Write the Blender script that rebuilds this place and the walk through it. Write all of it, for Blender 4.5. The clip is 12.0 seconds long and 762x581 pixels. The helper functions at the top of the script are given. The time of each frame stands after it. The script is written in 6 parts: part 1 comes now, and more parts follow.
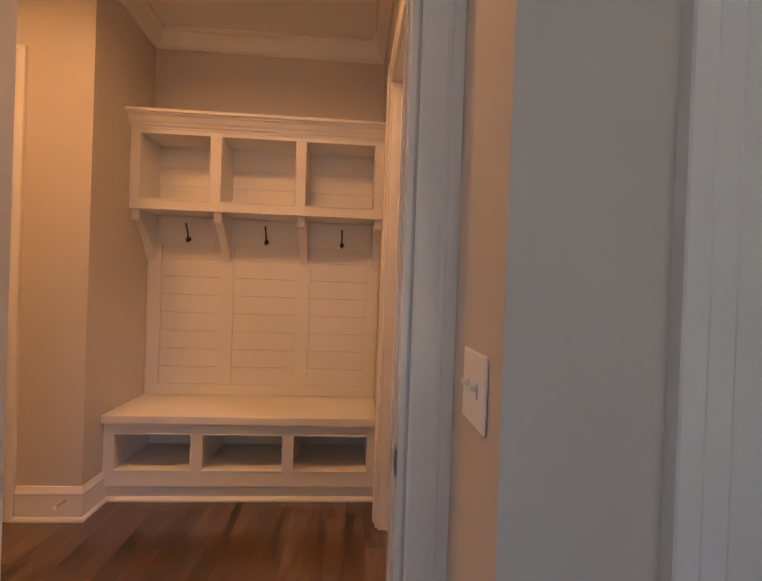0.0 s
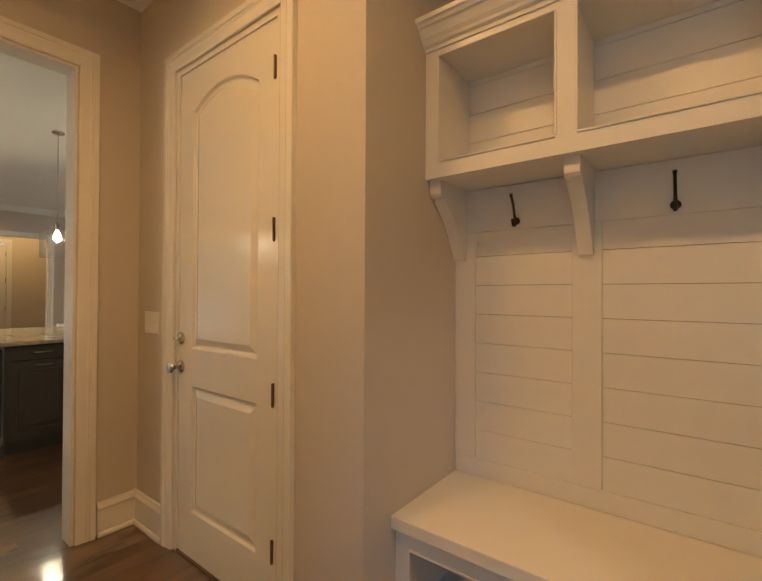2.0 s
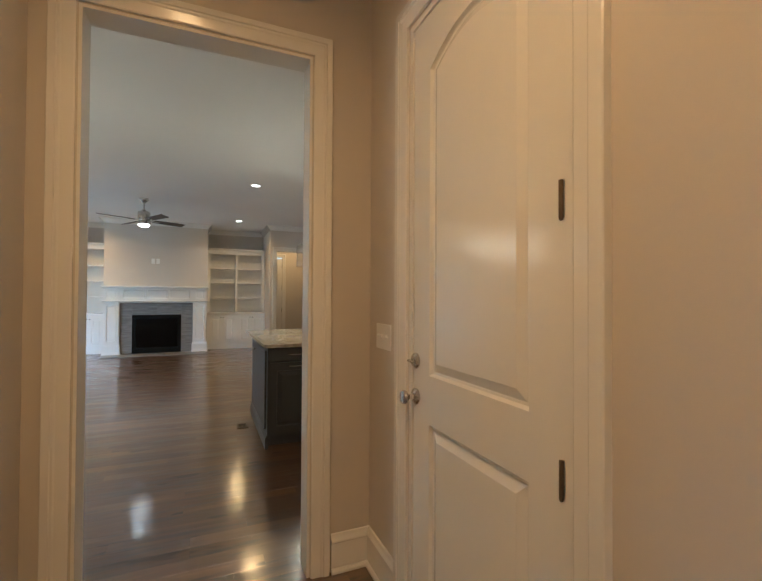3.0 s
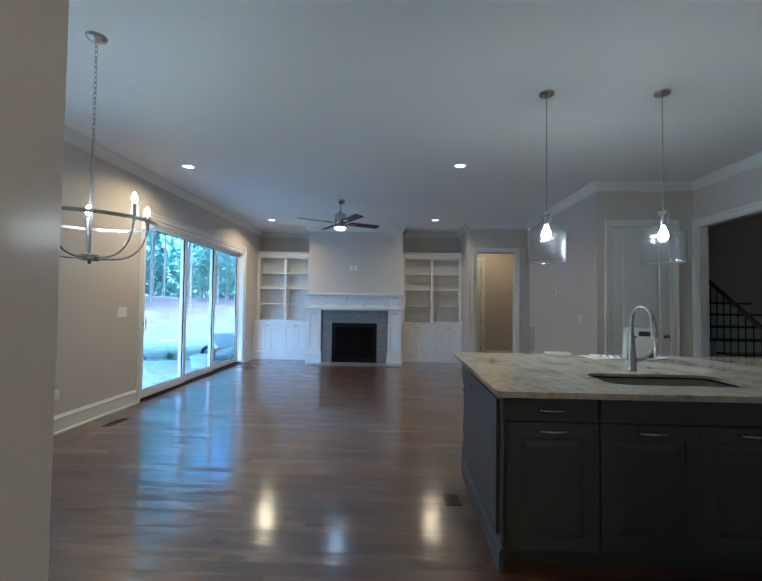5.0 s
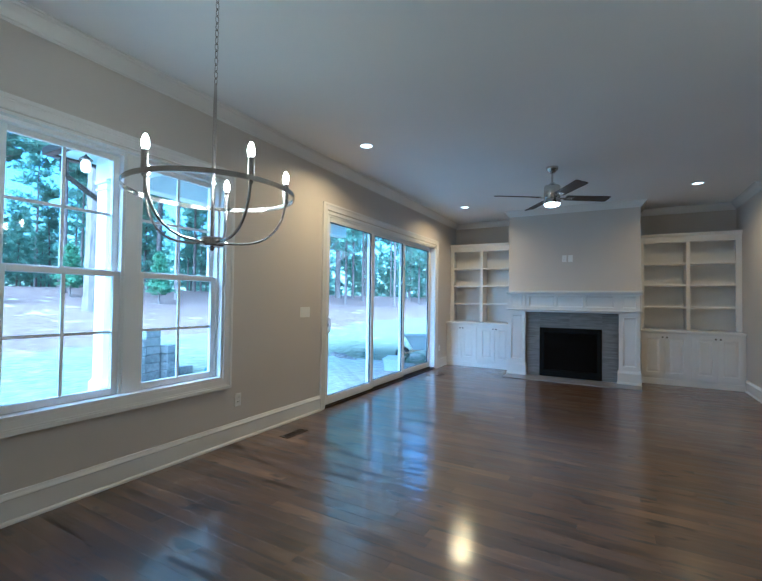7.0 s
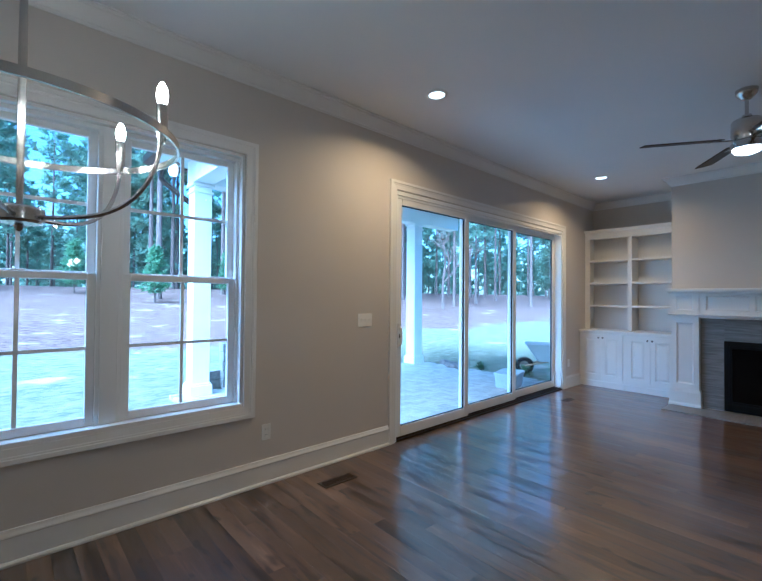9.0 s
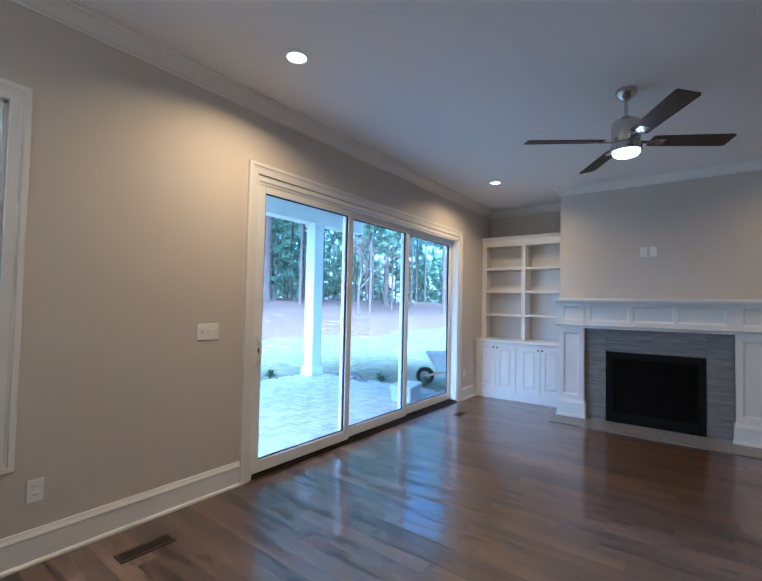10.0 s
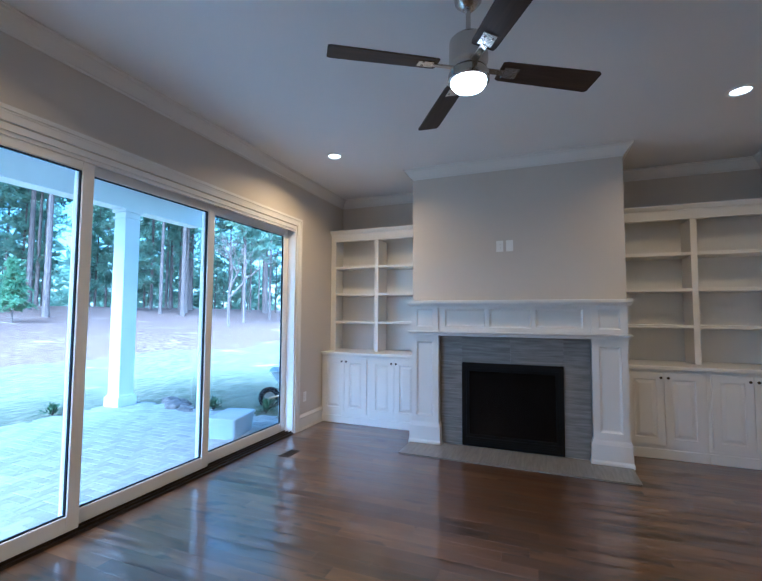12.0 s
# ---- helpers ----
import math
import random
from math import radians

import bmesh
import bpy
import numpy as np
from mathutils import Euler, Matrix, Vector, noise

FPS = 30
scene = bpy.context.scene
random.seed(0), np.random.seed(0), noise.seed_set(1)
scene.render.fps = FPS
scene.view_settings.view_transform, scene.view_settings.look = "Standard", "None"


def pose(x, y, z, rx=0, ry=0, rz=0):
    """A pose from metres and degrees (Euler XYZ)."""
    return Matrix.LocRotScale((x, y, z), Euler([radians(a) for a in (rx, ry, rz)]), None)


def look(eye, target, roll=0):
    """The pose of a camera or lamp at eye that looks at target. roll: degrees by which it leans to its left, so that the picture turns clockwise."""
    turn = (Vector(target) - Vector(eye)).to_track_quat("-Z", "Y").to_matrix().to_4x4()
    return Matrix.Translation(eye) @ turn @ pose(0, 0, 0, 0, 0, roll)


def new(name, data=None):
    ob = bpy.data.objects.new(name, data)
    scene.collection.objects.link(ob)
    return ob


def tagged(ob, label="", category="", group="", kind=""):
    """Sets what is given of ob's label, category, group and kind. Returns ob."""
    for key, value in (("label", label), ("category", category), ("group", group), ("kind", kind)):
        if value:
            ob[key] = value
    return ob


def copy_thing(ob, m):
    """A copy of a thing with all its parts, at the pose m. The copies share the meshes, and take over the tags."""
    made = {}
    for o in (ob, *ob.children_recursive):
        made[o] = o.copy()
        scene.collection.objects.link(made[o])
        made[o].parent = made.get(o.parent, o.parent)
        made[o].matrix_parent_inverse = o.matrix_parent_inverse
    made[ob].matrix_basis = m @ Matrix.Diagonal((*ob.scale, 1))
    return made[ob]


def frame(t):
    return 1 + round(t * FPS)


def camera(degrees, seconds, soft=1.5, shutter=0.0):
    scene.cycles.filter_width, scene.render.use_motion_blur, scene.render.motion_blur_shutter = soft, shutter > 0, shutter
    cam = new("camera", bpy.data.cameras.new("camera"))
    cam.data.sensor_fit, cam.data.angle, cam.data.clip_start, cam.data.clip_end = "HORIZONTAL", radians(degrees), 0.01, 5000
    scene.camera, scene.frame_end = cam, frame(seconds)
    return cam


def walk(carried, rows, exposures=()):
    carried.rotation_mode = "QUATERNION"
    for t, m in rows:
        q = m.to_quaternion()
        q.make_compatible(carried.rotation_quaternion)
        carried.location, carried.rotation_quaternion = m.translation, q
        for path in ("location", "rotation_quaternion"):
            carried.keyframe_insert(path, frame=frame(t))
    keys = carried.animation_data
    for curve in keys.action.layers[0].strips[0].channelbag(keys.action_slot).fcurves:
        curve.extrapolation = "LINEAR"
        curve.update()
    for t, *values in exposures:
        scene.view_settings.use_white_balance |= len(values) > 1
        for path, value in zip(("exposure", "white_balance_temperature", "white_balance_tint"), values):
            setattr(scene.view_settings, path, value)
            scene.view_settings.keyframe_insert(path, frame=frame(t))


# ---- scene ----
cam = camera(85.1, 12.0)
PATH = [
    (0, (0.148, 0.113, 1.315), (0.281, 2.109, 1.303), 2.0),
    (0.5, (0.039, 0.484, 1.319), (-0.193, 2.471, 1.292), 1.2),
    (1, (-0.062, 0.853, 1.314), (-0.643, 2.767, 1.316), 1.0),
    (1.5, (-0.199, 1.150, 1.305), (-1.077, 2.947, 1.327), 0.9),
    (2, (-0.413, 1.411, 1.308), (-1.630, 2.998, 1.325), 0.3),
    (2.5, (-0.694, 1.585, 1.318), (-2.297, 2.780, 1.333), 0.2),
    (3, (-1.023, 1.685, 1.333), (-2.863, 2.469, 1.362), 0.3),
    (3.5, (-1.396, 1.681, 1.355), (-3.335, 2.167, 1.401), 0.2),
    (5.3, (-2.839, 1.655, 1.333), (-4.833, 1.506, 1.391), 0.8),
    (5.5, (-2.995, 1.636, 1.326), (-4.985, 1.445, 1.382), 0.8),
    (6, (-3.312, 1.571, 1.340), (-5.271, 1.172, 1.392), 0.8),
    (6.5, (-3.583, 1.424, 1.335), (-5.464, 0.746, 1.390), 0.7),
    (7, (-3.832, 1.372, 1.343), (-5.576, 0.393, 1.388), 0.8),
    (7.2, (-3.932, 1.373, 1.339), (-5.591, 0.257, 1.384), 0.6),
    (8.8, (-4.985, 1.171, 1.401), (-6.285, -0.349, 1.430), 0.5),
    (9, (-5.145, 1.166, 1.397), (-6.488, -0.316, 1.430), 0.5),
    (9.5, (-5.537, 1.148, 1.410), (-7.025, -0.187, 1.465), 1.0),
    (10, (-5.912, 1.088, 1.410), (-7.508, -0.116, 1.479), 1.2),
    (10.5, (-6.264, 1.060, 1.405), (-7.950, -0.013, 1.490), 0.7),
    (11, (-6.651, 1.056, 1.414), (-8.388, 0.069, 1.514), 0.2),
    (11.5, (-7.006, 1.057, 1.391), (-8.791, 0.160, 1.493), 0.4),
    (12, (-7.339, 1.038, 1.388), (-9.196, 0.303, 1.505), 0.3),
]
EXPOSURES = [(0.0, 2.55, 5850, 21), (0.6, 2.65, 5750, 12), (1.2, 2.6, 5500, 2), (2.4, 2.65, 4650, -8), (3.6, 2.5, 4000, -5), (5.3, 2.3, 3500, -6), (6.0, 2.3, 3550, -8), (7.0, 2.1, 3600, -8), (8.8, 1.85, 3650, -3), (10.5, 2.2, 3800, 0), (11.5, 2.1, 3700, -2), (12.0, 2.2, 3750, -1)]
walk(cam, [(t, look(eye, target, roll)) for t, eye, target, roll in PATH], EXPOSURES)

# ---- world, sun, exposure ----
world = bpy.data.worlds.new("world")
scene.world = world
world.use_nodes = True
wn, wl = world.node_tree.nodes, world.node_tree.links
sky = wn.new("ShaderNodeTexSky")
sky.sky_type, sky.sun_disc = "NISHITA", False
sky.sun_elevation, sky.sun_rotation = radians(46), radians(77)
sky.air_density, sky.dust_density, sky.ozone_density = 1.0, 1.6, 1.0
wl.new(sky.outputs[0], wn["Background"].inputs[0])
wn["Background"].inputs[1].default_value = 0.15
sun = new("sun", bpy.data.lights.new("sun", "SUN"))
sun.data.energy, sun.data.angle, sun.data.color = 5.0, radians(75), (1, 0.985, 0.965)
sun.matrix_world = look((13, 3, 13.8), (0, 0, 0))

WARM = (1.0, 0.49, 0.15)
MUDWARM = (1.0, 0.44, 0.12)


def lamp(name, kind, watts, where, target, size=0.1, color=WARM, spread=170):
    li = bpy.data.lights.new(name, kind)
    li.energy, li.color = watts, color
    if kind == "AREA":
        li.shape, li.size, li.spread = "DISK", size, radians(spread)
    else:
        li.shadow_soft_size = size
    ob = new(name, li)
    ob.matrix_world = look(where, target)
    return ob


CANS = [(-7.72, -1.02), (-7.70, 2.41), (-11.12, -0.99), (-11.06, 2.40)]
MUD_CANS = [(-1.60, 1.55), (-0.40, 1.55)]
for x, y in CANS:
    lamp("can_lamp", "AREA", 5.8 if y < 0 else 3.2, (x, y, 3.035), (x, y, 0), 0.13, WARM, 150)
for x, y in MUD_CANS:
    lamp("mudroom_can_lamp", "AREA", 2.5, (x, y, 3.035), (x, y, 0), 0.14, MUDWARM, 160)
PENDANTS = [(-5.94, 2.84), (-5.94, 3.746)]
CHAND = (-5.17, -0.315)
FAN = (-9.43, 0.69)


# ---- materials ----
def nodes_of(name):
    m = bpy.data.materials.new(name)
    m.use_nodes = True
    n, l = m.node_tree.nodes, m.node_tree.links
    return m, n, l, n["Principled BSDF"]


def ramp(n, l, src, stops):
    r = n.new("ShaderNodeValToRGB")
    r.color_ramp.elements[0].position, r.color_ramp.elements[0].color = stops[0][0], (*stops[0][1], 1)
    r.color_ramp.elements[1].position, r.color_ramp.elements[1].color = stops[-1][0], (*stops[-1][1], 1)
    for p, c in stops[1:-1]:
        r.color_ramp.elements.new(p).color = (*c, 1)
    l.new(src, r.inputs[0])
    return r.outputs[0]


def shade(c, k):
    return tuple(max(0, min(1, v * k)) for v in c)


def noise_node(n, l, scale, detail=4, rough=0.55, vec=None, stretch=None):
    t = n.new("ShaderNodeTexNoise")
    t.inputs["Scale"].default_value, t.inputs["Detail"].default_value, t.inputs["Roughness"].default_value = scale, detail, rough
    if vec is None:
        vec = n.new("ShaderNodeTexCoord").outputs["Object"]
    if stretch:
        mp = n.new("ShaderNodeMapping")
        mp.inputs["Scale"].default_value = stretch
        l.new(vec, mp.inputs[0])
        vec = mp.outputs[0]
    l.new(vec, t.inputs["Vector"])
    return t.outputs[0]


def surface(name, color, rough=0.5, metal=0.0, vary=0.06, scale=1.5, grain=60, bump=0.02, spec=0.5, coat=0.0, stretch=None):
    """A painted, metal or plain surface: wide tone changes, fine grain in bump and roughness."""
    m, n, l, b = nodes_of(name)
    wide = noise_node(n, l, scale, 3, 0.5, None, stretch)
    l.new(ramp(n, l, wide, [(0.3, shade(color, 1 - vary)), (0.7, shade(color, 1 + vary))]), b.inputs["Base Color"])
    fine = noise_node(n, l, grain, 5, 0.6, None, stretch)
    mr = n.new("ShaderNodeMapRange")
    mr.inputs["To Min"].default_value, mr.inputs["To Max"].default_value = max(0.02, rough - 0.06), min(1, rough + 0.06)
    l.new(fine, mr.inputs["Value"])
    l.new(mr.outputs[0], b.inputs["Roughness"])
    if bump:
        bp = n.new("ShaderNodeBump")
        bp.inputs["Strength"].default_value, bp.inputs["Distance"].default_value = bump * 10, 0.002
        l.new(fine, bp.inputs["Height"])
        l.new(bp.outputs[0], b.inputs["Normal"])
    b.inputs["Metallic"].default_value = metal
    b.inputs["Specular IOR Level"].default_value = spec
    b.inputs["Coat Weight"].default_value = coat
    b.inputs["Coat Roughness"].default_value = 0.12
    return m


def glow(name, color, strength):
    m, n, l, b = nodes_of(name)
    b.inputs["Base Color"].default_value = (0.9, 0.9, 0.9, 1)
    b.inputs["Emission Color"].default_value = (*color, 1)
    b.inputs["Emission Strength"].default_value = strength
    return m


def pane_glass(name, tint=(1, 1, 1), bubbles=0.0):
    m, n, l, b = nodes_of(name)
    n.remove(b)
    tr, gl, mx, fr = n.new("ShaderNodeBsdfTransparent"), n.new("ShaderNodeBsdfGlossy"), n.new("ShaderNodeMixShader"), n.new("ShaderNodeLayerWeight")
    tr.inputs[0].default_value = (*tint, 1)
    gl.inputs["Roughness"].default_value = 0.02
    fr.inputs[0].default_value = 0.5
    pw, ma = n.new("ShaderNodeMath"), n.new("ShaderNodeMath")
    pw.operation, pw.inputs[1].default_value = "POWER", 5.0
    ma.operation, ma.inputs[1].default_value, ma.inputs[2].default_value = "MULTIPLY_ADD", 0.9, 0.05
    l.new(fr.outputs[1], pw.inputs[0])
    l.new(pw.outputs[0], ma.inputs[0])
    l.new(ma.outputs[0], mx.inputs[0])
    l.new(tr.outputs[0], mx.inputs[1])
    l.new(gl.outputs[0], mx.inputs[2])
    if bubbles:
        v = n.new("ShaderNodeTexVoronoi")
        v.inputs["Scale"].default_value = 70
        l.new(n.new("ShaderNodeTexCoord").outputs["Object"], v.inputs["Vector"])
        bp = n.new("ShaderNodeBump")
        bp.inputs["Strength"].default_value, bp.inputs["Distance"].default_value = bubbles, 0.01
        l.new(v.outputs[0], bp.inputs["Height"])
        l.new(bp.outputs[0], gl.inputs["Normal"])
        l.new(bp.outputs[0], fr.inputs["Normal"])
        pw.inputs[1].default_value, ma.inputs[2].default_value = 2.2, 0.10
    l.new(mx.outputs[0], n["Material Output"].inputs[0])
    return m


def oak_floor():
    """Brown-stained oak: each board its own tone, soft grain along it, dark knots and mineral streaks, a satin lacquer."""
    m, n, l, b = nodes_of("oak_floor")
    oi, ge, tc = n.new("ShaderNodeObjectInfo"), n.new("ShaderNodeNewGeometry"), n.new("ShaderNodeTexCoord")
    add = n.new("ShaderNodeMath")
    l.new(oi.outputs["Random"], add.inputs[0])
    l.new(ge.outputs["Random Per Island"], add.inputs[1])
    fr = n.new("ShaderNodeMath")
    fr.operation = "FRACT"
    l.new(add.outputs[0], fr.inputs[0])
    sc = n.new("ShaderNodeMath")
    sc.operation, sc.inputs[1].default_value = "MULTIPLY", 37.0
    l.new(fr.outputs[0], sc.inputs[0])
    comb = n.new("ShaderNodeCombineXYZ")
    for i in range(3):
        l.new(sc.outputs[0], comb.inputs[i])
    va = n.new("ShaderNodeVectorMath")
    l.new(tc.outputs["Object"], va.inputs[0])
    l.new(comb.outputs[0], va.inputs[1])
    own = va.outputs[0]
    tone = ramp(n, l, fr.outputs[0], [(0.0, (0.062, 0.028, 0.010)), (0.25, (0.086, 0.040, 0.0145)), (0.75, (0.108, 0.051, 0.019)), (1.0, (0.150, 0.076, 0.031))])
    g = noise_node(n, l, 3.0, 7, 0.62, own, (12, 1.0, 12))
    grain = ramp(n, l, g, [(0.28, (0.74, 0.70, 0.66)), (0.5, (1, 1, 1)), (0.72, (1.16, 1.17, 1.18))])
    cloud = ramp(n, l, noise_node(n, l, 1.5, 3, 0.5, own, (3.2, 1.0, 3.2)), [(0.3, (0.66, 0.62, 0.58)), (0.7, (1.25, 1.27, 1.28))])
    streak = ramp(n, l, noise_node(n, l, 1.7, 3, 0.6, own, (9, 1.1, 9)), [(0.37, (0.22, 0.18, 0.15)), (0.46, (1, 1, 1)), (0.60, (1.08, 1.08, 1.08)), (0.68, (1.55, 1.58, 1.62))])
    knot = ramp(n, l, noise_node(n, l, 3.1, 2, 0.5, own, (2.6, 1.0, 2.6)), [(0.31, (0.14, 0.11, 0.09)), (0.37, (1, 1, 1))])
    col = tone
    for layer, amount in ((grain, 0.9), (cloud, 0.9), (streak, 0.75), (knot, 0.8)):
        mm = n.new("ShaderNodeMix")
        mm.data_type, mm.blend_type = "RGBA", "MULTIPLY"
        mm.inputs[0].default_value = amount
        l.new(col, mm.inputs[6]); l.new(layer, mm.inputs[7])
        col = mm.outputs[2]
    l.new(col, b.inputs["Base Color"])
    rr = n.new("ShaderNodeMapRange")
    rr.inputs["To Min"].default_value, rr.inputs["To Max"].default_value = 0.36, 0.50
    l.new(g, rr.inputs["Value"])
    l.new(rr.outputs[0], b.inputs["Roughness"])
    # boards lie with slight hollows, which breaks the reflections
    hol = noise_node(n, l, 2.2, 2, 0.5, own, (5, 1, 5))
    bp2 = n.new("ShaderNodeBump")
    bp2.inputs["Strength"].default_value, bp2.inputs["Distance"].default_value = 0.24, 0.01
    l.new(hol, bp2.inputs["Height"])
    bp = n.new("ShaderNodeBump")
    bp.inputs["Strength"].default_value, bp.inputs["Distance"].default_value = 0.25, 0.0008
    l.new(g, bp.inputs["Height"])
    l.new(bp2.outputs[0], bp.inputs["Normal"])
    l.new(bp.outputs[0], b.inputs["Normal"])
    b.inputs["Specular IOR Level"].default_value = 0.75
    # the lacquer sinks into open grain and knots
    bw, seal, cw = n.new("ShaderNodeRGBToBW"), n.new("ShaderNodeMapRange"), n.new("ShaderNodeMath")
    l.new(streak, bw.inputs[0])
    seal.inputs["From Min"].default_value, seal.inputs["From Max"].default_value = 0.34, 0.56
    seal.inputs["To Min"].default_value, seal.inputs["To Max"].default_value = 0.55, 1.0
    l.new(g, seal.inputs["Value"])
    cw.operation, cw.use_clamp = "MULTIPLY", True
    l.new(bw.outputs[0], cw.inputs[0])
    l.new(seal.outputs[0], cw.inputs[1])
    l.new(cw.outputs[0], b.inputs["Coat Weight"])
    b.inputs["Coat IOR"].default_value = 2.0
    b.inputs["Coat Roughness"].default_value = 0.145
    l.new(bp.outputs[0], b.inputs["Coat Normal"])
    return m


def streaked(name, stops, stretch, scale=3, rough=0.4, bump=0.2, per_piece=0.0, detail=6):
    """Stone, tile, wood, bark: streaks along one way, with a tone of its own for each piece."""
    m, n, l, b = nodes_of(name)
    tc = n.new("ShaderNodeTexCoord")
    vec = tc.outputs["Object"]
    if per_piece:
        oi, ge = n.new("ShaderNodeObjectInfo"), n.new("ShaderNodeNewGeometry")
        add = n.new("ShaderNodeMath")
        l.new(oi.outputs["Random"], add.inputs[0])
        l.new(ge.outputs["Random Per Island"], add.inputs[1])
        va = n.new("ShaderNodeVectorMath")
        va.operation = "MULTIPLY_ADD"
        cb = n.new("ShaderNodeCombineXYZ")
        for i in range(3):
            l.new(add.outputs[0], cb.inputs[i])
        l.new(cb.outputs[0], va.inputs[0])
        va.inputs[1].default_value = (31, 31, 31)
        l.new(vec, va.inputs[2])
        vec = va.outputs[0]
    g = noise_node(n, l, scale, detail, 0.6, vec, stretch)
    col = ramp(n, l, g, stops)
    if per_piece:
        fr = n.new("ShaderNodeMath")
        fr.operation = "FRACT"
        l.new(add.outputs[0], fr.inputs[0])
        k = ramp(n, l, fr.outputs[0], [(0, (1 - per_piece,) * 3), (1, (1.0,) * 3)])
        mm = n.new("ShaderNodeMix")
        mm.data_type, mm.blend_type = "RGBA", "MULTIPLY"
        mm.inputs[0].default_value = 1
        l.new(col, mm.inputs[6]); l.new(k, mm.inputs[7])
        col = mm.outputs[2]
    l.new(col, b.inputs["Base Color"])
    b.inputs["Roughness"].default_value = rough
    bp = n.new("ShaderNodeBump")
    bp.inputs["Strength"].default_value, bp.inputs["Distance"].default_value = bump, 0.004
    l.new(g, bp.inputs["Height"])
    l.new(bp.outputs[0], b.inputs["Normal"])
    return m


WALL = surface("wall_paint", (0.60, 0.555, 0.50), 0.62, vary=0.025, scale=0.8, grain=220, bump=0.012, spec=0.3)
CEIL = surface("ceiling_paint", (0.83, 0.825, 0.81), 0.85, vary=0.02, scale=0.6, grain=180, bump=0.03, spec=0.2)
TRIM = surface("trim_paint", (0.80, 0.785, 0.755), 0.20, vary=0.025, scale=2.0, grain=90, bump=0.003)
CAB = surface("white_cabinet_paint", (0.79, 0.775, 0.745), 0.32, vary=0.025, scale=2.5, grain=120, bump=0.012)
VINYL = surface("window_vinyl", (0.82, 0.82, 0.81), 0.35, vary=0.02, grain=80, bump=0.01)
GREY = surface("grey_cabinet_paint", (0.060, 0.064, 0.068), 0.34, vary=0.08, scale=3, grain=130, bump=0.015)
NICKEL = surface("brushed_nickel", (0.56, 0.54, 0.51), 0.24, 1.0, vary=0.08, scale=6, grain=300, bump=0.01)
STEEL = surface("stainless_steel", (0.50, 0.48, 0.45), 0.28, 1.0, vary=0.08, scale=5, grain=260, bump=0.01)
BRONZE = surface("dark_bronze", (0.07, 0.055, 0.045), 0.34, 0.85, vary=0.2, scale=12, grain=200, bump=0.01)
AGED = surface("aged_bronze", (0.17, 0.125, 0.085), 0.38, 0.8, vary=0.2, scale=12, grain=200, bump=0.01)
BLACK = surface("black_iron", (0.006, 0.006, 0.0065), 0.55, 0.0, vary=0.25, scale=8, grain=160, bump=0.02, spec=0.15)
BLACKGLASS = surface("black_fire_glass", (0.003, 0.003, 0.0035), 0.14, vary=0.3, scale=6, grain=40, bump=0.0, spec=0.18)
PLATE = surface("switch_plastic", (0.84, 0.83, 0.80), 0.32, vary=0.02, scale=8, grain=120, bump=0.008)
BLADE = streaked("dark_walnut", [(0.3, (0.022, 0.012, 0.008)), (0.6, (0.05, 0.028, 0.018)), (0.75, (0.06, 0.034, 0.022))], (1.2, 14, 14), 3, 0.55, 0.15)
FLOOR = oak_floor()
TILE = streaked("grey_vein_tile", [(0.25, (0.13, 0.125, 0.118)), (0.5, (0.24, 0.23, 0.215)), (0.75, (0.36, 0.345, 0.325))], (1.2, 1.2, 16), 3, 0.34, 0.08, 0.12)
HEARTH = streaked("grey_hearth_tile", [(0.25, (0.15, 0.146, 0.14)), (0.5, (0.22, 0.213, 0.202)), (0.75, (0.29, 0.282, 0.268))], (14, 1.2, 1.2), 3, 0.34, 0.08, 0.1)
GLASS = pane_glass("window_glass", (0.97, 0.99, 0.99))
JAR = pane_glass("seeded_glass", (0.93, 0.94, 0.94), 0.35)
CANGLOW = glow("can_diffuser", (1.0, 0.80, 0.55), 1.5)
BULB = glow("bulb_glow", (1.0, 0.66, 0.36), 55)
FANGLOW = glow("fan_diffuser", (1.0, 0.80, 0.60), 4)


# ---- building blocks ----
def mesh_of(bm, name, mat, smooth=False):
    bmesh.ops.recalc_face_normals(bm, faces=bm.faces)
    me = bpy.data.meshes.new(name)
    bm.to_mesh(me)
    bm.free()
    me.materials.append(mat)
    if smooth:
        for p in me.polygons:
            p.use_smooth = True
        me.set_sharp_from_angle(angle=radians(38))
    return me


def part(name, bm, mat, parent=None, label="", smooth=False):
    ob = new(name, mesh_of(bm, name, mat, smooth))
    ob.parent = parent
    return tagged(ob, label)


def thing(name, label, category, at=None, group="", kind=""):
    ob = new(name)
    ob.empty_display_size = 0.1
    if at is not None:
        ob.matrix_world = at
    return tagged(ob, label, category, group, kind)


def structure(name, bm, mat, label, at=None, smooth=False):
    ob = new(name, mesh_of(bm, name, mat, smooth))
    if at is not None:
        ob.matrix_world = at
    return tagged(ob, label, name.split("_")[0], "", "structure")


def BM():
    return bmesh.new()


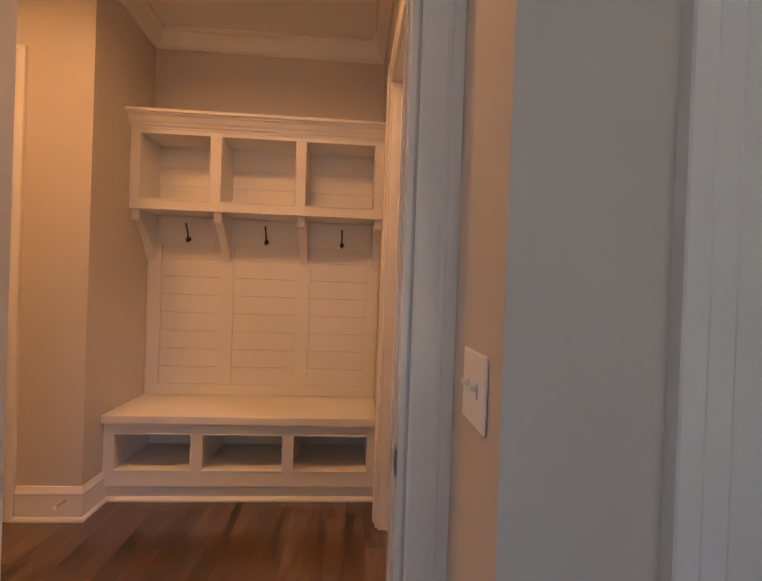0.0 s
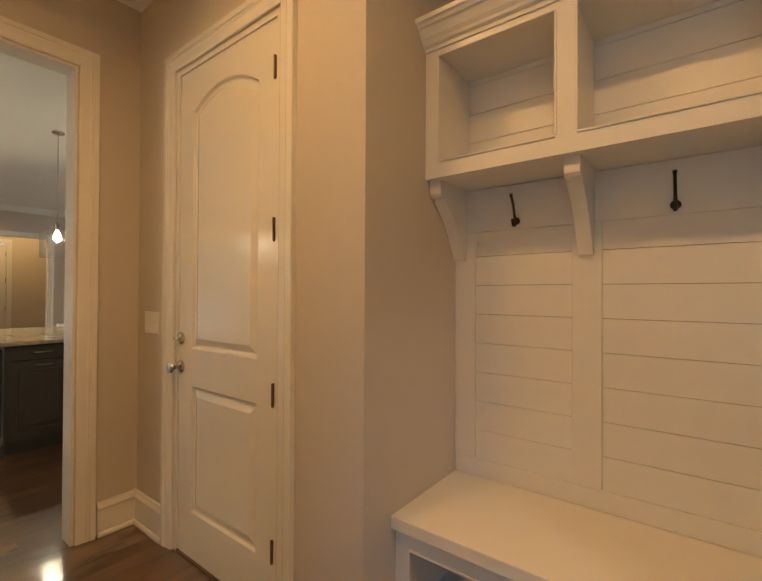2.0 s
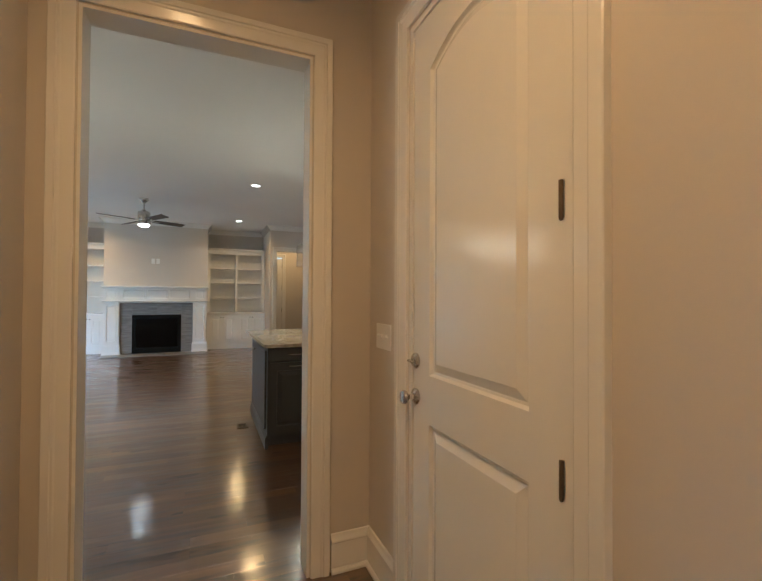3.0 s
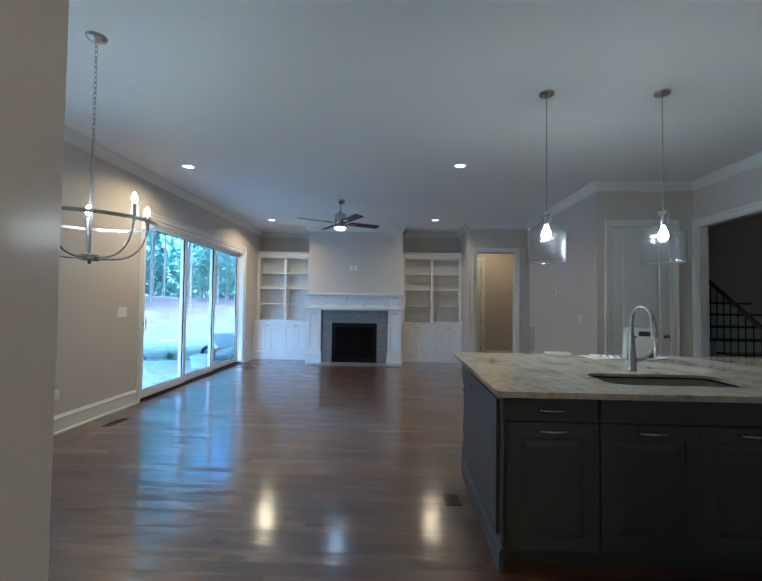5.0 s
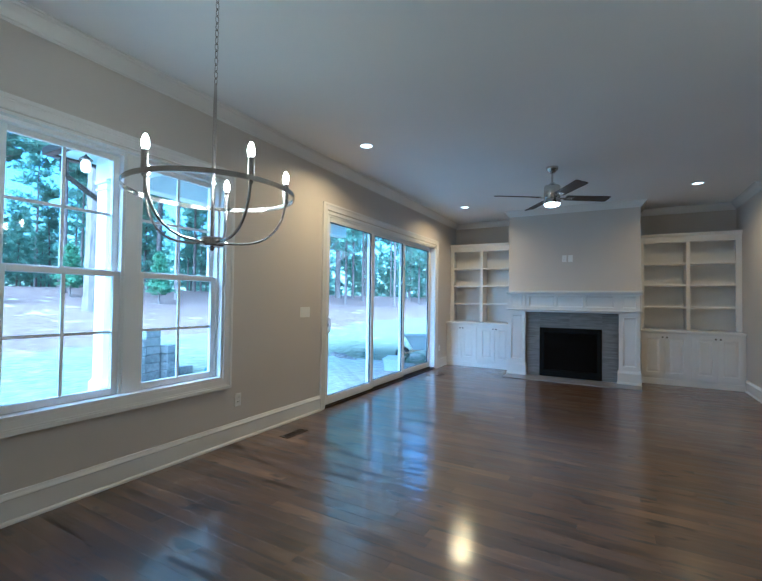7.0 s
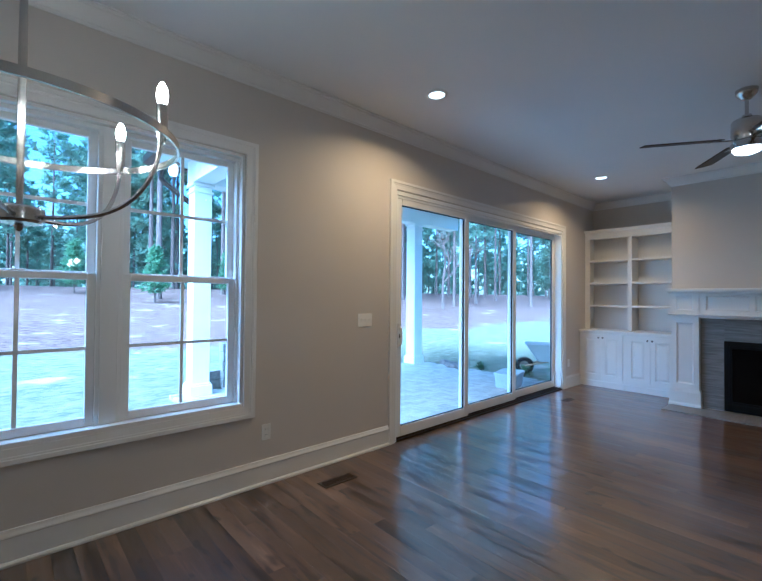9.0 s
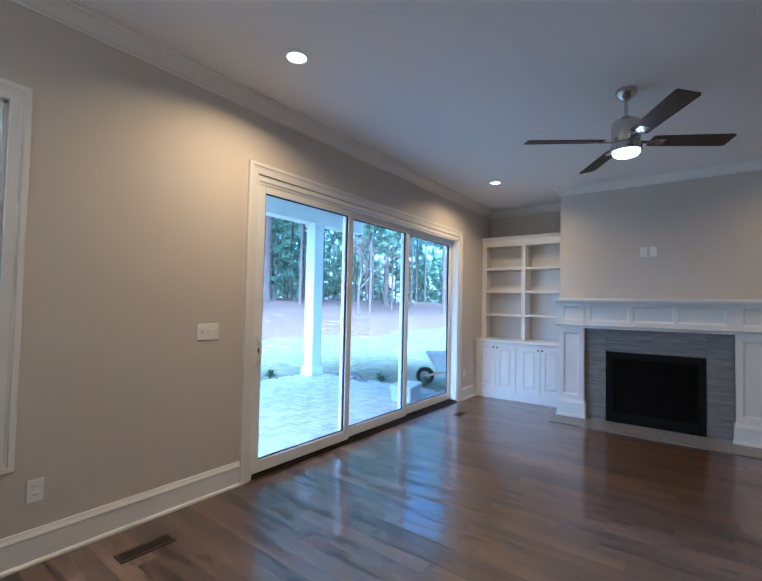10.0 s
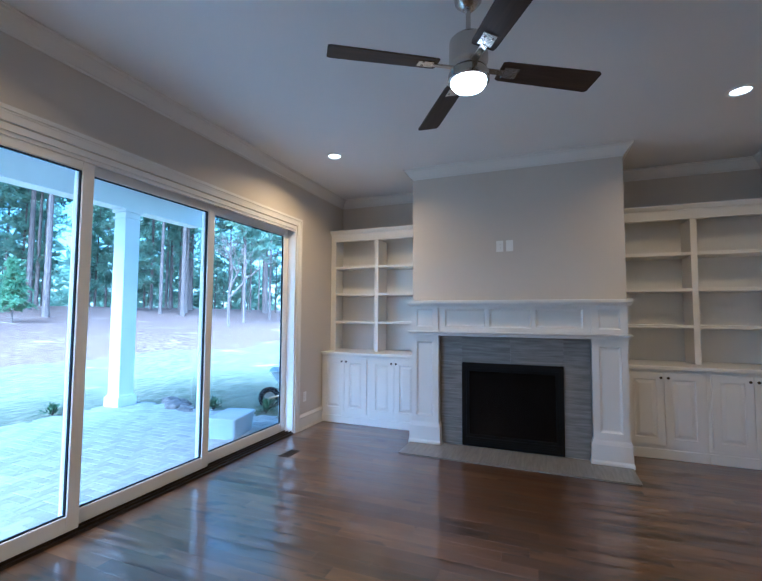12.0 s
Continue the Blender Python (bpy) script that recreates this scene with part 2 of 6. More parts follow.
def box(bm, x0, x1, y0, y1, z0, z1, bev=0.0, seg=1):
    vs = [bm.verts.new((x, y, z)) for x in (x0, x1) for y in (y0, y1) for z in (z0, z1)]
    fs = [bm.faces.new([vs[i] for i in q]) for q in ((0, 1, 3, 2), (4, 6, 7, 5), (0, 4, 5, 1), (2, 3, 7, 6), (0, 2, 6, 4), (1, 5, 7, 3))]
    if bev:
        es = list({e for f in fs for e in f.edges})
        bmesh.ops.bevel(bm, geom=es, offset=bev, segments=seg, affect="EDGES", profile=0.6)
    return bm


def boxed(x0, x1, y0, y1, z0, z1, bev=0.0, seg=1):
    return box(BM(), x0, x1, y0, y1, z0, z1, bev, seg)


def loft(bm, rings, closed=True, caps=True, loop=False):
    """Rings of points, each joined to the next. closed: each ring is a loop; loop: the last ring joins the first."""
    vr = [[bm.verts.new(p) for p in r] for r in rings]
    k = len(vr[0])
    pairs = list(zip(vr, vr[1:])) + ([(vr[-1], vr[0])] if loop else [])
    for a, b in pairs:
        for i in range(k if closed else k - 1):
            j = (i + 1) % k
            bm.faces.new((a[i], a[j], b[j], b[i]))
    if caps and closed and not loop:
        bm.faces.new(vr[0][::-1])
        bm.faces.new(vr[-1])
    return bm


def lathe(bm, prof, seg=24, at=(0, 0, 0), caps=True):
    """prof: (radius, z) from one end to the other."""
    rings = [[(at[0] + r * math.cos(2 * math.pi * i / seg), at[1] + r * math.sin(2 * math.pi * i / seg), at[2] + z) for i in range(seg)] for r, z in prof]
    return loft(bm, rings, True, caps)


def tube(bm, pts, r, seg=10, loop=False):
    """A round bar along points; r is one radius, or one for each point."""
    pts = [Vector(p) for p in pts]
    rs = r if isinstance(r, (list, tuple)) else [r] * len(pts)
    rings, up = [], None
    for i, p in enumerate(pts):
        a = pts[i - 1] if (i or loop) else p
        b = pts[(i + 1) % len(pts)] if (i < len(pts) - 1 or loop) else p
        d = (b - a).normalized()
        if up is None:
            up = d.orthogonal().normalized()
        up = (up - d * up.dot(d)).normalized()
        side = d.cross(up)
        rings.append([p + rs[i] * (math.cos(2 * math.pi * k / seg) * up + math.sin(2 * math.pi * k / seg) * side) for k in range(seg)])
    return loft(bm, rings, True, True, loop)


def molding(bm, path, prof, closed=False):
    """Sweeps prof (out, z) along a 2D path, mitred; out is to the path's left."""
    P = [Vector(p) for p in path]
    rings = []
    for i, p in enumerate(P):
        d0 = (p - P[i - 1]).normalized() if (i or closed) else None
        d1 = (P[(i + 1) % len(P)] - p).normalized() if (i < len(P) - 1 or closed) else None
        d0, d1 = d0 or d1, d1 or d0
        n0, n1 = Vector((-d0.y, d0.x)), Vector((-d1.y, d1.x))
        m = (n0 + n1) / (1 + n0.dot(n1))
        rings.append([(p.x + m.x * o, p.y + m.y * o, z) for o, z in prof])
    return loft(bm, rings, True, True, closed)


def inset(poly, d):
    """A polygon (x, z), anticlockwise, drawn in by d."""
    out, k = [], len(poly)
    for i in range(k):
        a, p, b = Vector(poly[i - 1]), Vector(poly[i]), Vector(poly[(i + 1) % k])
        d0, d1 = (p - a).normalized(), (b - p).normalized()
        n0, n1 = Vector((-d0.y, d0.x)), Vector((-d1.y, d1.x))
        m = (n0 + n1) / max(0.3, 1 + n0.dot(n1))
        out.append((p.x + m.x * d, p.y + m.y * d))
    return out


def rect(x0, x1, z0, z1):
    return [(x0, z0), (x1, z0), (x1, z1), (x0, z1)]


RAISED = [(0.0, 0.0), (0.003, 0.010), (0.012, 0.012), (0.040, 0.002), (0.042, 0.0005)]
SUNK = [(0.0, 0.0), (0.003, 0.006), (0.012, 0.013), (0.020, 0.016)]


def slab(bm, x0, x1, z0, z1, y0, t, panels=(), rings=RAISED):
    """A board facing -y with sunk or raised panels: rings of (inset, depth) for each panel's outline."""
    outer = rect(x0, x1, z0, z1)
    fv = [bm.verts.new((x, y0, z)) for x, z in outer]
    bv = [bm.verts.new((x, y0 + t, z)) for x, z in outer]
    bm.faces.new(bv)
    for i in range(4):
        bm.faces.new((fv[i], fv[(i + 1) % 4], bv[(i + 1) % 4], bv[i]))
    if not panels:
        bm.faces.new(fv)
        return bm
    edges = [bm.edges.get((fv[i], fv[(i + 1) % 4])) for i in range(4)]
    for poly in panels:
        loops = []
        for d, dep in rings:
            loops.append([bm.verts.new((x, y0 + dep, z)) for x, z in inset(poly, d)])
        k = len(poly)
        edges += [bm.edges.new((loops[0][i], loops[0][(i + 1) % k])) for i in range(k)]
        for a, b in zip(loops, loops[1:]):
            for i in range(k):
                bm.faces.new((a[i], a[(i + 1) % k], b[(i + 1) % k], b[i]))
        bm.faces.new(loops[-1])
    bmesh.ops.triangle_fill(bm, use_beauty=True, use_dissolve=False, edges=edges, normal=(0, -1, 0))
    return bm


def wall_bm(axis, a0, a1, at, back, z0, z1, holes=()):
    """A wall along x or y from a0 to a1, with its faces at at and back, and holes (u0, u1, w0, w1)."""
    bm = BM()

    def piece(u0, u1, w0, w1):
        if u1 - u0 < 1e-4 or w1 - w0 < 1e-4:
            return
        lo, hi = min(at, back), max(at, back)
        box(bm, u0, u1, lo, hi, w0, w1) if axis == "x" else box(bm, lo, hi, u0, u1, w0, w1)

    u = a0
    for h0, h1, w0, w1 in sorted(holes):
        piece(u, h0, z0, z1)
        piece(h0, h1, z0, w0)
        piece(h0, h1, w1, z1)
        u = h1
    piece(u, a1, z0, z1)
    return bm


CASE = [(0.006, 0.0), (0.006, 0.011), (0.012, 0.014), (0.05, 0.017), (0.056, 0.020), (0.064, 0.020), (0.068, 0.025), (0.092, 0.025), (0.095, 0.022), (0.095, 0.0)]


def casing_bm(w, h, bottom=None, k=1.0):
    """Trim round an opening w wide and h high, local: wall in y = 0, room at -y. bottom: also a lower rail at that height."""
    bm = BM()
    pr = [(u * k, v) for u, v in CASE]
    if bottom is None:
        rings = [[(-w / 2 - u, -v, 0) for u, v in pr], [(-w / 2 - u, -v, h + u) for u, v in pr], [(w / 2 + u, -v, h + u) for u, v in pr], [(w / 2 + u, -v, 0) for u, v in pr]]
        return loft(bm, rings)
    rings = [[(-w / 2 - u, -v, bottom - u) for u, v in pr], [(-w / 2 - u, -v, h + u) for u, v in pr], [(w / 2 + u, -v, h + u) for u, v in pr], [(w / 2 + u, -v, bottom - u) for u, v in pr]]
    return loft(bm, rings, loop=True)


H = 3.05
BASE = [(0, 0), (0.028, 0), (0.028, 0.012), (0.022, 0.022), (0.016, 0.024), (0.016, 0.14), (0.020, 0.145), (0.020, 0.152), (0.012, 0.168), (0.008, 0.182), (0, 0.184)]
CROWN = [(0, H - 0.115), (0.008, H - 0.115), (0.010, H - 0.100), (0.020, H - 0.094), (0.045, H - 0.060), (0.070, H - 0.030), (0.080, H - 0.026), (0.084, H - 0.012), (0.094, H - 0.010), (0.094, H - 0.001), (0, H - 0.001)]

# ---- structure ----
# living room, window side
structure("wall_south", wall_bm("x", -12.92, -2.98, -1.72, -1.88, -0.15, 3.2, [(-6.42, -4.80, 0.61, 2.42), (-11.55, -7.955, 0.0, 2.44)]), WALL, "greige painted wall with a twin window and a sliding door")
structure("wall_west", wall_bm("y", -1.88, 3.16, -12.76, -12.92, -0.15, 3.2), WALL, "greige painted wall behind the built-in bookcases")
structure("chimney_breast", boxed(-12.76, -11.86, -0.36, 1.757, 0, H), WALL, "greige painted chimney breast above the white mantel")
structure("wall_alcove", boxed(-12.92, -11.40, 3.16, 3.28, 0, H), WALL, "short greige wall that ends the bookcase alcove")
structure("wall_bedroom", wall_bm("y", 3.28, 4.55, -11.40, -11.53, 0, H, [(3.31, 4.11, 0, 2.44)]), WALL, "greige wall with a cased doorway to a lit room")
structure("wall_thermostat", boxed(-11.40, -8.58, 4.41, 4.53, 0, H), WALL, "greige wall with thermostat, switch and return grille")
structure("wall_pantry", wall_bm("y", 4.41, 5.71, -8.45, -8.58, 0, H, [(4.605, 5.415, 0, 2.44)]), WALL, "greige wall with a closed white pantry door")
structure("wall_north", wall_bm("x", -8.45, -2.98, 5.71, 5.83, 0, H, [(-8.35, -6.6, 0, 2.44)]), WALL, "greige wall with a wide cased opening to the stairs")
structure("wall_east", wall_bm("y", -1.88, 5.83, -3.11, -2.98, 0, H, [(1.22, 2.155, 0, 2.485)]), WALL, "greige wall with a cased opening to the mudroom")
# mudroom
structure("wall_garage", wall_bm("x", -2.98, -1.285, 2.46, 2.60, 0, H, [(-2.545, -1.72, 0, 2.44)]), WALL, "greige mudroom wall with a white panelled door")
structure("wall_nook_side", boxed(-1.405, -1.285, 2.60, 3.13, 0, H), WALL, "greige side wall of the bench nook")
structure("wall_nook_back", boxed(-1.405, 0.45, 3.13, 3.25, 0, H), WALL, "greige back wall of the bench nook")
structure("wall_laundry", wall_bm("y", 0.94, 3.13, 0.324, 0.45, 0, H, [(1.50, 2.365, 0, 2.44)]), WALL, "greige wall with a pocket-door opening to the laundry")
structure("wall_hall", wall_bm("x", -2.98, 0.324, 1.06, 0.94, 0, H, [(-2.56, -1.80, 0, 2.44), (-0.605, 0.26, 0, 2.44)]), WALL, "greige wall between the hall and the mudroom")
# hall behind the start
structure("wall_switch", boxed(0.35, 0.45, 0.653, 0.94, 0, H), WALL, "narrow greige return wall with a light switch")
structure("wall_closet", wall_bm("x", 0.45, 3.0, 0.653, 0.78, 0, H, [(0.675, 1.435, 0, 2.44)]), WALL, "greige hall wall with a closed door")
structure("wall_hall_left", boxed(-1.75, -1.63, -2.6, 0.94, 0, H), WALL, "plain greige hall wall")
structure("wall_hall_right", boxed(3.0, 3.12, -2.6, 0.78, 0, H), WALL, "plain greige hall wall")
structure("wall_hall_back", wall_bm("x", -1.75, 3.12, -2.6, -2.74, 0, H, [(-1.1, 2.4, 0.5, 2.25)]), WALL, "plain hall wall with an added, unseen window that lets daylight in")
# laundry and rooms beyond
structure("wall_laundry_back", boxed(0.45, 2.6, 3.13, 3.25, 0, H), WALL, "plain greige laundry wall")
structure("wall_laundry_side", boxed(2.6, 2.72, 0.78, 3.25, 0, H), WALL, "plain greige laundry wall")
structure("wall_bedroom_back", wall_bm("y", 3.28, 6.0, -13.18, -13.30, 0, H, [(3.36, 3.76, 0, 2.44)]), WALL, "plain warm-lit wall of the room beyond")
structure("wall_bedroom_side", boxed(-13.18, -11.53, 4.55, 4.67, 0, H), WALL, "plain wall of the room beyond")
structure("wall_bedroom_left", boxed(-13.3, -12.92, 3.16, 3.28, 0, H), WALL, "plain wall of the room beyond")
structure("wall_stairs", boxed(-9.6, -2.98, 8.2, 8.32, 0, H), WALL, "plain wall of the stair hall")
structure("wall_stairs_left", boxed(-9.72, -9.6, 5.71, 8.32, 0, H), WALL, "plain wall of the stair hall")
structure("wall_stairs_right", boxed(-3.11, -2.98, 5.83, 8.2, 0, H), WALL, "plain wall of the stair hall")
structure("wall_pantry_back", boxed(-9.72, -8.58, 5.60, 5.71, 0, H), WALL, "plain wall beyond the pantry")

structure("ceiling", boxed(-13.3, 3.12, -1.88, 8.32, H, H + 0.12), CEIL, "flat white painted ceiling")
structure("ceiling_hall", boxed(-1.75, 3.12, -2.74, -1.88, H, H + 0.12), CEIL, "flat white painted ceiling")
structure("subfloor", boxed(-13.3, 3.12, -1.88, 8.32, -0.15, -0.012), BLACK, "dark joint bed under the floor boards")
structure("subfloor_hall", boxed(-1.75, 3.12, -2.74, -1.88, -0.15, -0.012), BLACK, "dark joint bed under the floor boards")

bm = BM()
molding(bm, [(-12.76, -1.72), (-3.11, -1.72), (-3.11, 5.71), (-8.45, 5.71), (-8.45, 4.41), (-11.40, 4.41), (-11.40, 3.16), (-12.76, 3.16), (-12.76, 1.757), (-11.86, 1.757), (-11.86, -0.36), (-12.76, -0.36)], CROWN, True)
structure("crown_molding", bm, TRIM, "white painted crown moulding round the living room")
bm = BM()
molding(bm, [(-2.98, 1.06), (0.324, 1.06), (0.324, 3.13), (-1.285, 3.13), (-1.285, 2.46), (-2.98, 2.46)], CROWN, True)
structure("crown_molding_mudroom", bm, TRIM, "white painted crown moulding round the mudroom")

for run in ([(-12.2, -1.72), (-11.645, -1.72)], [(-7.86, -1.72), (-3.11, -1.72), (-3.11, 1.115)], [(-11.40, 3.21), (-11.40, 3.16), (-12.2, 3.16)], [(-8.45, 4.51), (-8.45, 4.41), (-11.40, 4.41), (-11.40, 4.215)],
            [(-3.11, 2.26), (-3.11, 5.71), (-6.50, 5.71)], [(-8.30, 5.71), (-8.45, 5.71), (-8.45, 5.515)]):
    structure("baseboard", molding(BM(), run, BASE), TRIM, "tall white painted baseboard with a shoe")
for run in ([(-2.98, 2.26), (-2.98, 2.46), (-2.645, 2.46)][::-1], [(-1.62, 2.46), (-1.285, 2.46), (-1.285, 2.665)][::-1], [(0.324, 1.06), (0.324, 1.40)], [(-1.695, 1.06), (-0.705, 1.06)], [(-2.98, 1.06), (-2.665, 1.06)]):
    structure("baseboard", molding(BM(), run, BASE), TRIM, "tall white painted baseboard with a shoe")
structure("baseboard", molding(BM(), [(-13.18, 4.55), (-13.18, 3.86)], BASE), TRIM, "white baseboard of the room beyond")
structure("baseboard", molding(BM(), [(0.58, 0.653), (0.35, 0.653), (0.35, 0.915)], BASE), TRIM, "white baseboard of the hall")


def plate_hole(bm, outer, hole, z0, z1):
    """A flat plate (x, y outline) with one hole through it."""
    for z in (z0, z1):
        o = [bm.verts.new((x, y, z)) for x, y in outer]
        h = [bm.verts.new((x, y, z)) for x, y in hole]
        es = [bm.edges.new((r[i], r[(i + 1) % len(r)])) for r in (o, h) for i in range(len(r))]
        bmesh.ops.triangle_fill(bm, use_beauty=True, edges=es, normal=(0, 0, 1))
    for ring in (outer, hole):
        k = len(ring)
        a = [bm.verts.new((x, y, z0)) for x, y in ring]
        b = [bm.verts.new((x, y, z1)) for x, y in ring]
        for i in range(k):
            bm.faces.new((a[i], a[(i + 1) % k], b[(i + 1) % k], b[i]))
    bmesh.ops.remove_doubles(bm, verts=bm.verts, dist=1e-5)
    return bm


def round_rect(x0, x1, y0, y1, r, seg=5):
    out = []
    for cx, cy, a in ((x1 - r, y0 + r, -90), (x1 - r, y1 - r, 0), (x0 + r, y1 - r, 90), (x0 + r, y0 + r, 180)):
        out += [(cx + r * math.cos(radians(a + 90 * i / seg)), cy + r * math.sin(radians(a + 90 * i / seg))) for i in range(seg + 1)]
    return out


# ---- doors and casings ----
def cased(name, w, h, at, label, back=None, depth=0.13):
    """A cased opening: trim on the room's side, a jamb lining, and trim on the far side."""
    ob = structure(name, casing_bm(w, h), TRIM, label, at)
    jb = BM()
    t = 0.012 if not name.startswith("door_1") else 0.024
    box(jb, -w / 2, -w / 2 + t, 0, depth, 0, h - t)
    box(jb, w / 2 - t, w / 2, 0, depth, 0, h - t)
    box(jb, -w / 2, w / 2, 0, depth, h - t, h)
    part("jamb", jb, TRIM, ob)
    if back:
        far = part("far_casing", casing_bm(w, h), TRIM, ob)
        far.matrix_local = pose(0, depth, 0, 0, 0, 180)
    return ob


def arch_panel(x0, x1, z0, z1, rise, seg=10):
    pts = [(x0, z0), (x1, z0)]
    for i in range(seg + 1):
        u = 1 - i / seg
        x = x0 + (x1 - x0) * u
        pts.append((x, z1 - rise * (2 * u - 1) ** 2))
    return pts


MOULD = [(0.0, 0.0), (0.008, 0.012), (0.018, 0.013), (0.050, 0.001)]


def panel_door(parent, w, h, y, arch=True, t=0.04):
    bm = BM()
    m = 0.125
    z1 = h - 0.135
    top = arch_panel(-w / 2 + m, w / 2 - m, 1.035, z1, 0.085) if arch else rect(-w / 2 + m, w / 2 - m, 1.035, z1)
    slab(bm, -w / 2, w / 2, 0.012, h, y, t, [top, rect(-w / 2 + m, w / 2 - m, 0.235, 0.850)], MOULD)
    return part("slab", bm, TRIM, parent)


def hinge_bm(h=0.1):
    bm = BM()
    tube(bm, [(0, -0.005, 0), (0, -0.005, h)], 0.0055, 8)
    box(bm, -0.0015, 0.0015, -0.004, 0.012, 0, h)
    lathe(bm, [(0.001, -0.007), (0.004, -0.005), (0.0055, 0)], 8, (0, -0.005, 0))
    return bm


def knob_bm(r=0.028, reach=0.065):
    bm = BM()
    lathe(bm, [(0.001, 0), (0.032, 0.0), (0.033, 0.006), (0.026, 0.012), (0.012, 0.018), (0.010, 0.034), (0.014, 0.040), (r - 0.004, 0.046), (r, 0.054), (r - 0.003, reach - 0.002), (r * 0.5, reach), (0.001, reach)], 20)
    bmesh.ops.rotate(bm, verts=bm.verts, cent=(0, 0, 0), matrix=Matrix.Rotation(radians(90), 3, "X"))
    return bm


def deadbolt_bm():
    bm = BM()
    lathe(bm, [(0.001, 0), (0.031, 0), (0.032, 0.006), (0.024, 0.014), (0.010, 0.016), (0.009, 0.022), (0.001, 0.022)], 20)
    bmesh.ops.rotate(bm, verts=bm.verts, cent=(0, 0, 0), matrix=Matrix.Rotation(radians(90), 3, "X"))
    box(bm, -0.020, 0.014, -0.034, -0.020, -0.005, 0.005, 0.003)
    return bm


# white panelled door to the garage
GD = pose(-2.1325, 2.46, 0)
door = cased("door_1", 0.825, 2.44, GD, "closed white two-panel door with an arched top panel", depth=0.12)
leaf = panel_door(door, 0.772, 2.42, 0.008)
for z in (0.29, 0.91, 1.572, 2.222):
    hg = part("hinge", hinge_bm(0.09), AGED, door, "aged bronze hinge")
    hg.location = (0.374, 0.006, z - 0.05)
kn = part("door_handle", knob_bm(), NICKEL, leaf, "brushed nickel door knob", True)
kn.location = (-0.362, 0.008, 0.937)
db = part("deadbolt", deadbolt_bm(), NICKEL, leaf, "brushed nickel deadbolt", True)
db.location = (-0.362, 0.008, 1.078)
part("threshold", boxed(-0.41, 0.41, 0.0, 0.12, 0.0, 0.011, 0.003), surface("oak_sill", (0.10, 0.05, 0.028), 0.4, vary=0.2, scale=8), door, "stained wood threshold")
bm = BM()
for s in (-1, 1):
    box(bm, s * 0.4005 - 0.006, s * 0.4005 + 0.006, 0.065, 0.075, 0, 2.42)
box(bm, -0.4, 0.4, 0.065, 0.075, 2.415, 2.428)
part("door_stop", bm, TRIM, door)

# wide opening from the mudroom to the living room
cased("trim_opening", 0.935, 2.485, pose(-2.98, 1.6875, 0, 0, 0, 90), "white cased opening between mudroom and living room", True, 0.13)
# closed door in the mudroom's hall wall
d = cased("door_2", 0.76, 2.44, pose(-2.18, 1.06, 0, 0, 0, 180), "closed white two-panel mudroom closet door", depth=0.12)
panel_door(d, 0.73, 2.425, 0.03)
# doorway through which the walk enters
d = cased("trim_hall_opening", 0.865, 2.44, pose(-0.1725, 0.94, 0), "white cased doorway from the hall to the mudroom", True, 0.12)
bm = BM()
for s in (-1, 1):
    box(bm, s * 0.4205 - 0.006, s * 0.4205 + 0.006, 0.055, 0.088, 0, 2.42)
part("door_stop", bm, TRIM, d)
bm = BM()
box(bm, 0.417, 0.4203, 0.012, 0.045, 0.93, 0.99, 0.002)
box(bm, 0.4145, 0.4185, 0.004, 0.014, 0.945, 0.975, 0.002)
part("strike_plate", bm, NICKEL, d, "brushed nickel strike plate")
# laundry opening with its pocket door
d = cased("trim_laundry_opening", 0.865, 2.44, pose(0.324, 1.9325, 0, 0, 0, -90), "white cased laundry opening with a pocket door", True, 0.126)
bm = BM()
box(bm, -0.420, -0.408, 0.045, 0.08, 0, 2.42)
box(bm, 0.408, 0.420, 0.045, 0.08, 0, 2.42)
part("door_stop", bm, TRIM, d)
bm = BM()
box(bm, -0.421, -0.417, 0.085, 0.112, 0.845, 0.905, 0.002)
part("strike_plate", bm, NICKEL, d, "nickel pocket-door strike plate")
# bedroom doorway, its door swung inwards
d = cased("door_3", 0.80, 2.44, pose(-11.40, 3.71, 0, 0, 0, 90), "white cased doorway, its panelled door standing open inwards", True, 0.13)
leaf = thing("leaf", "", "")
leaf.parent = d
leaf.matrix_local = pose(-0.375, 0.14, 0, 0, 0, 88) @ pose(0.385, 0, 0)
panel_door(leaf, 0.77, 2.425, 0.0, False)
for z in (0.26, 0.92, 1.58, 2.19):
    hg = part("hinge", hinge_bm(), BRONZE, d, "dark bronze hinge")
    hg.location = (-0.378, 0.128, z - 0.05)
# narrow closet door on the far wall of the room beyond
d = cased("door_6", 0.40, 2.44, pose(-13.18, 3.56, 0, 0, 0, 90), "narrow closed white closet door in the room beyond", depth=0.11)
panel_door(d, 0.37, 2.415, 0.01, False)
for z in (0.26, 0.92, 1.58, 2.19):
    hg = part("hinge", hinge_bm(), BRONZE, d, "dark bronze hinge")
    hg.location = (0.187, 0.006, z - 0.05)
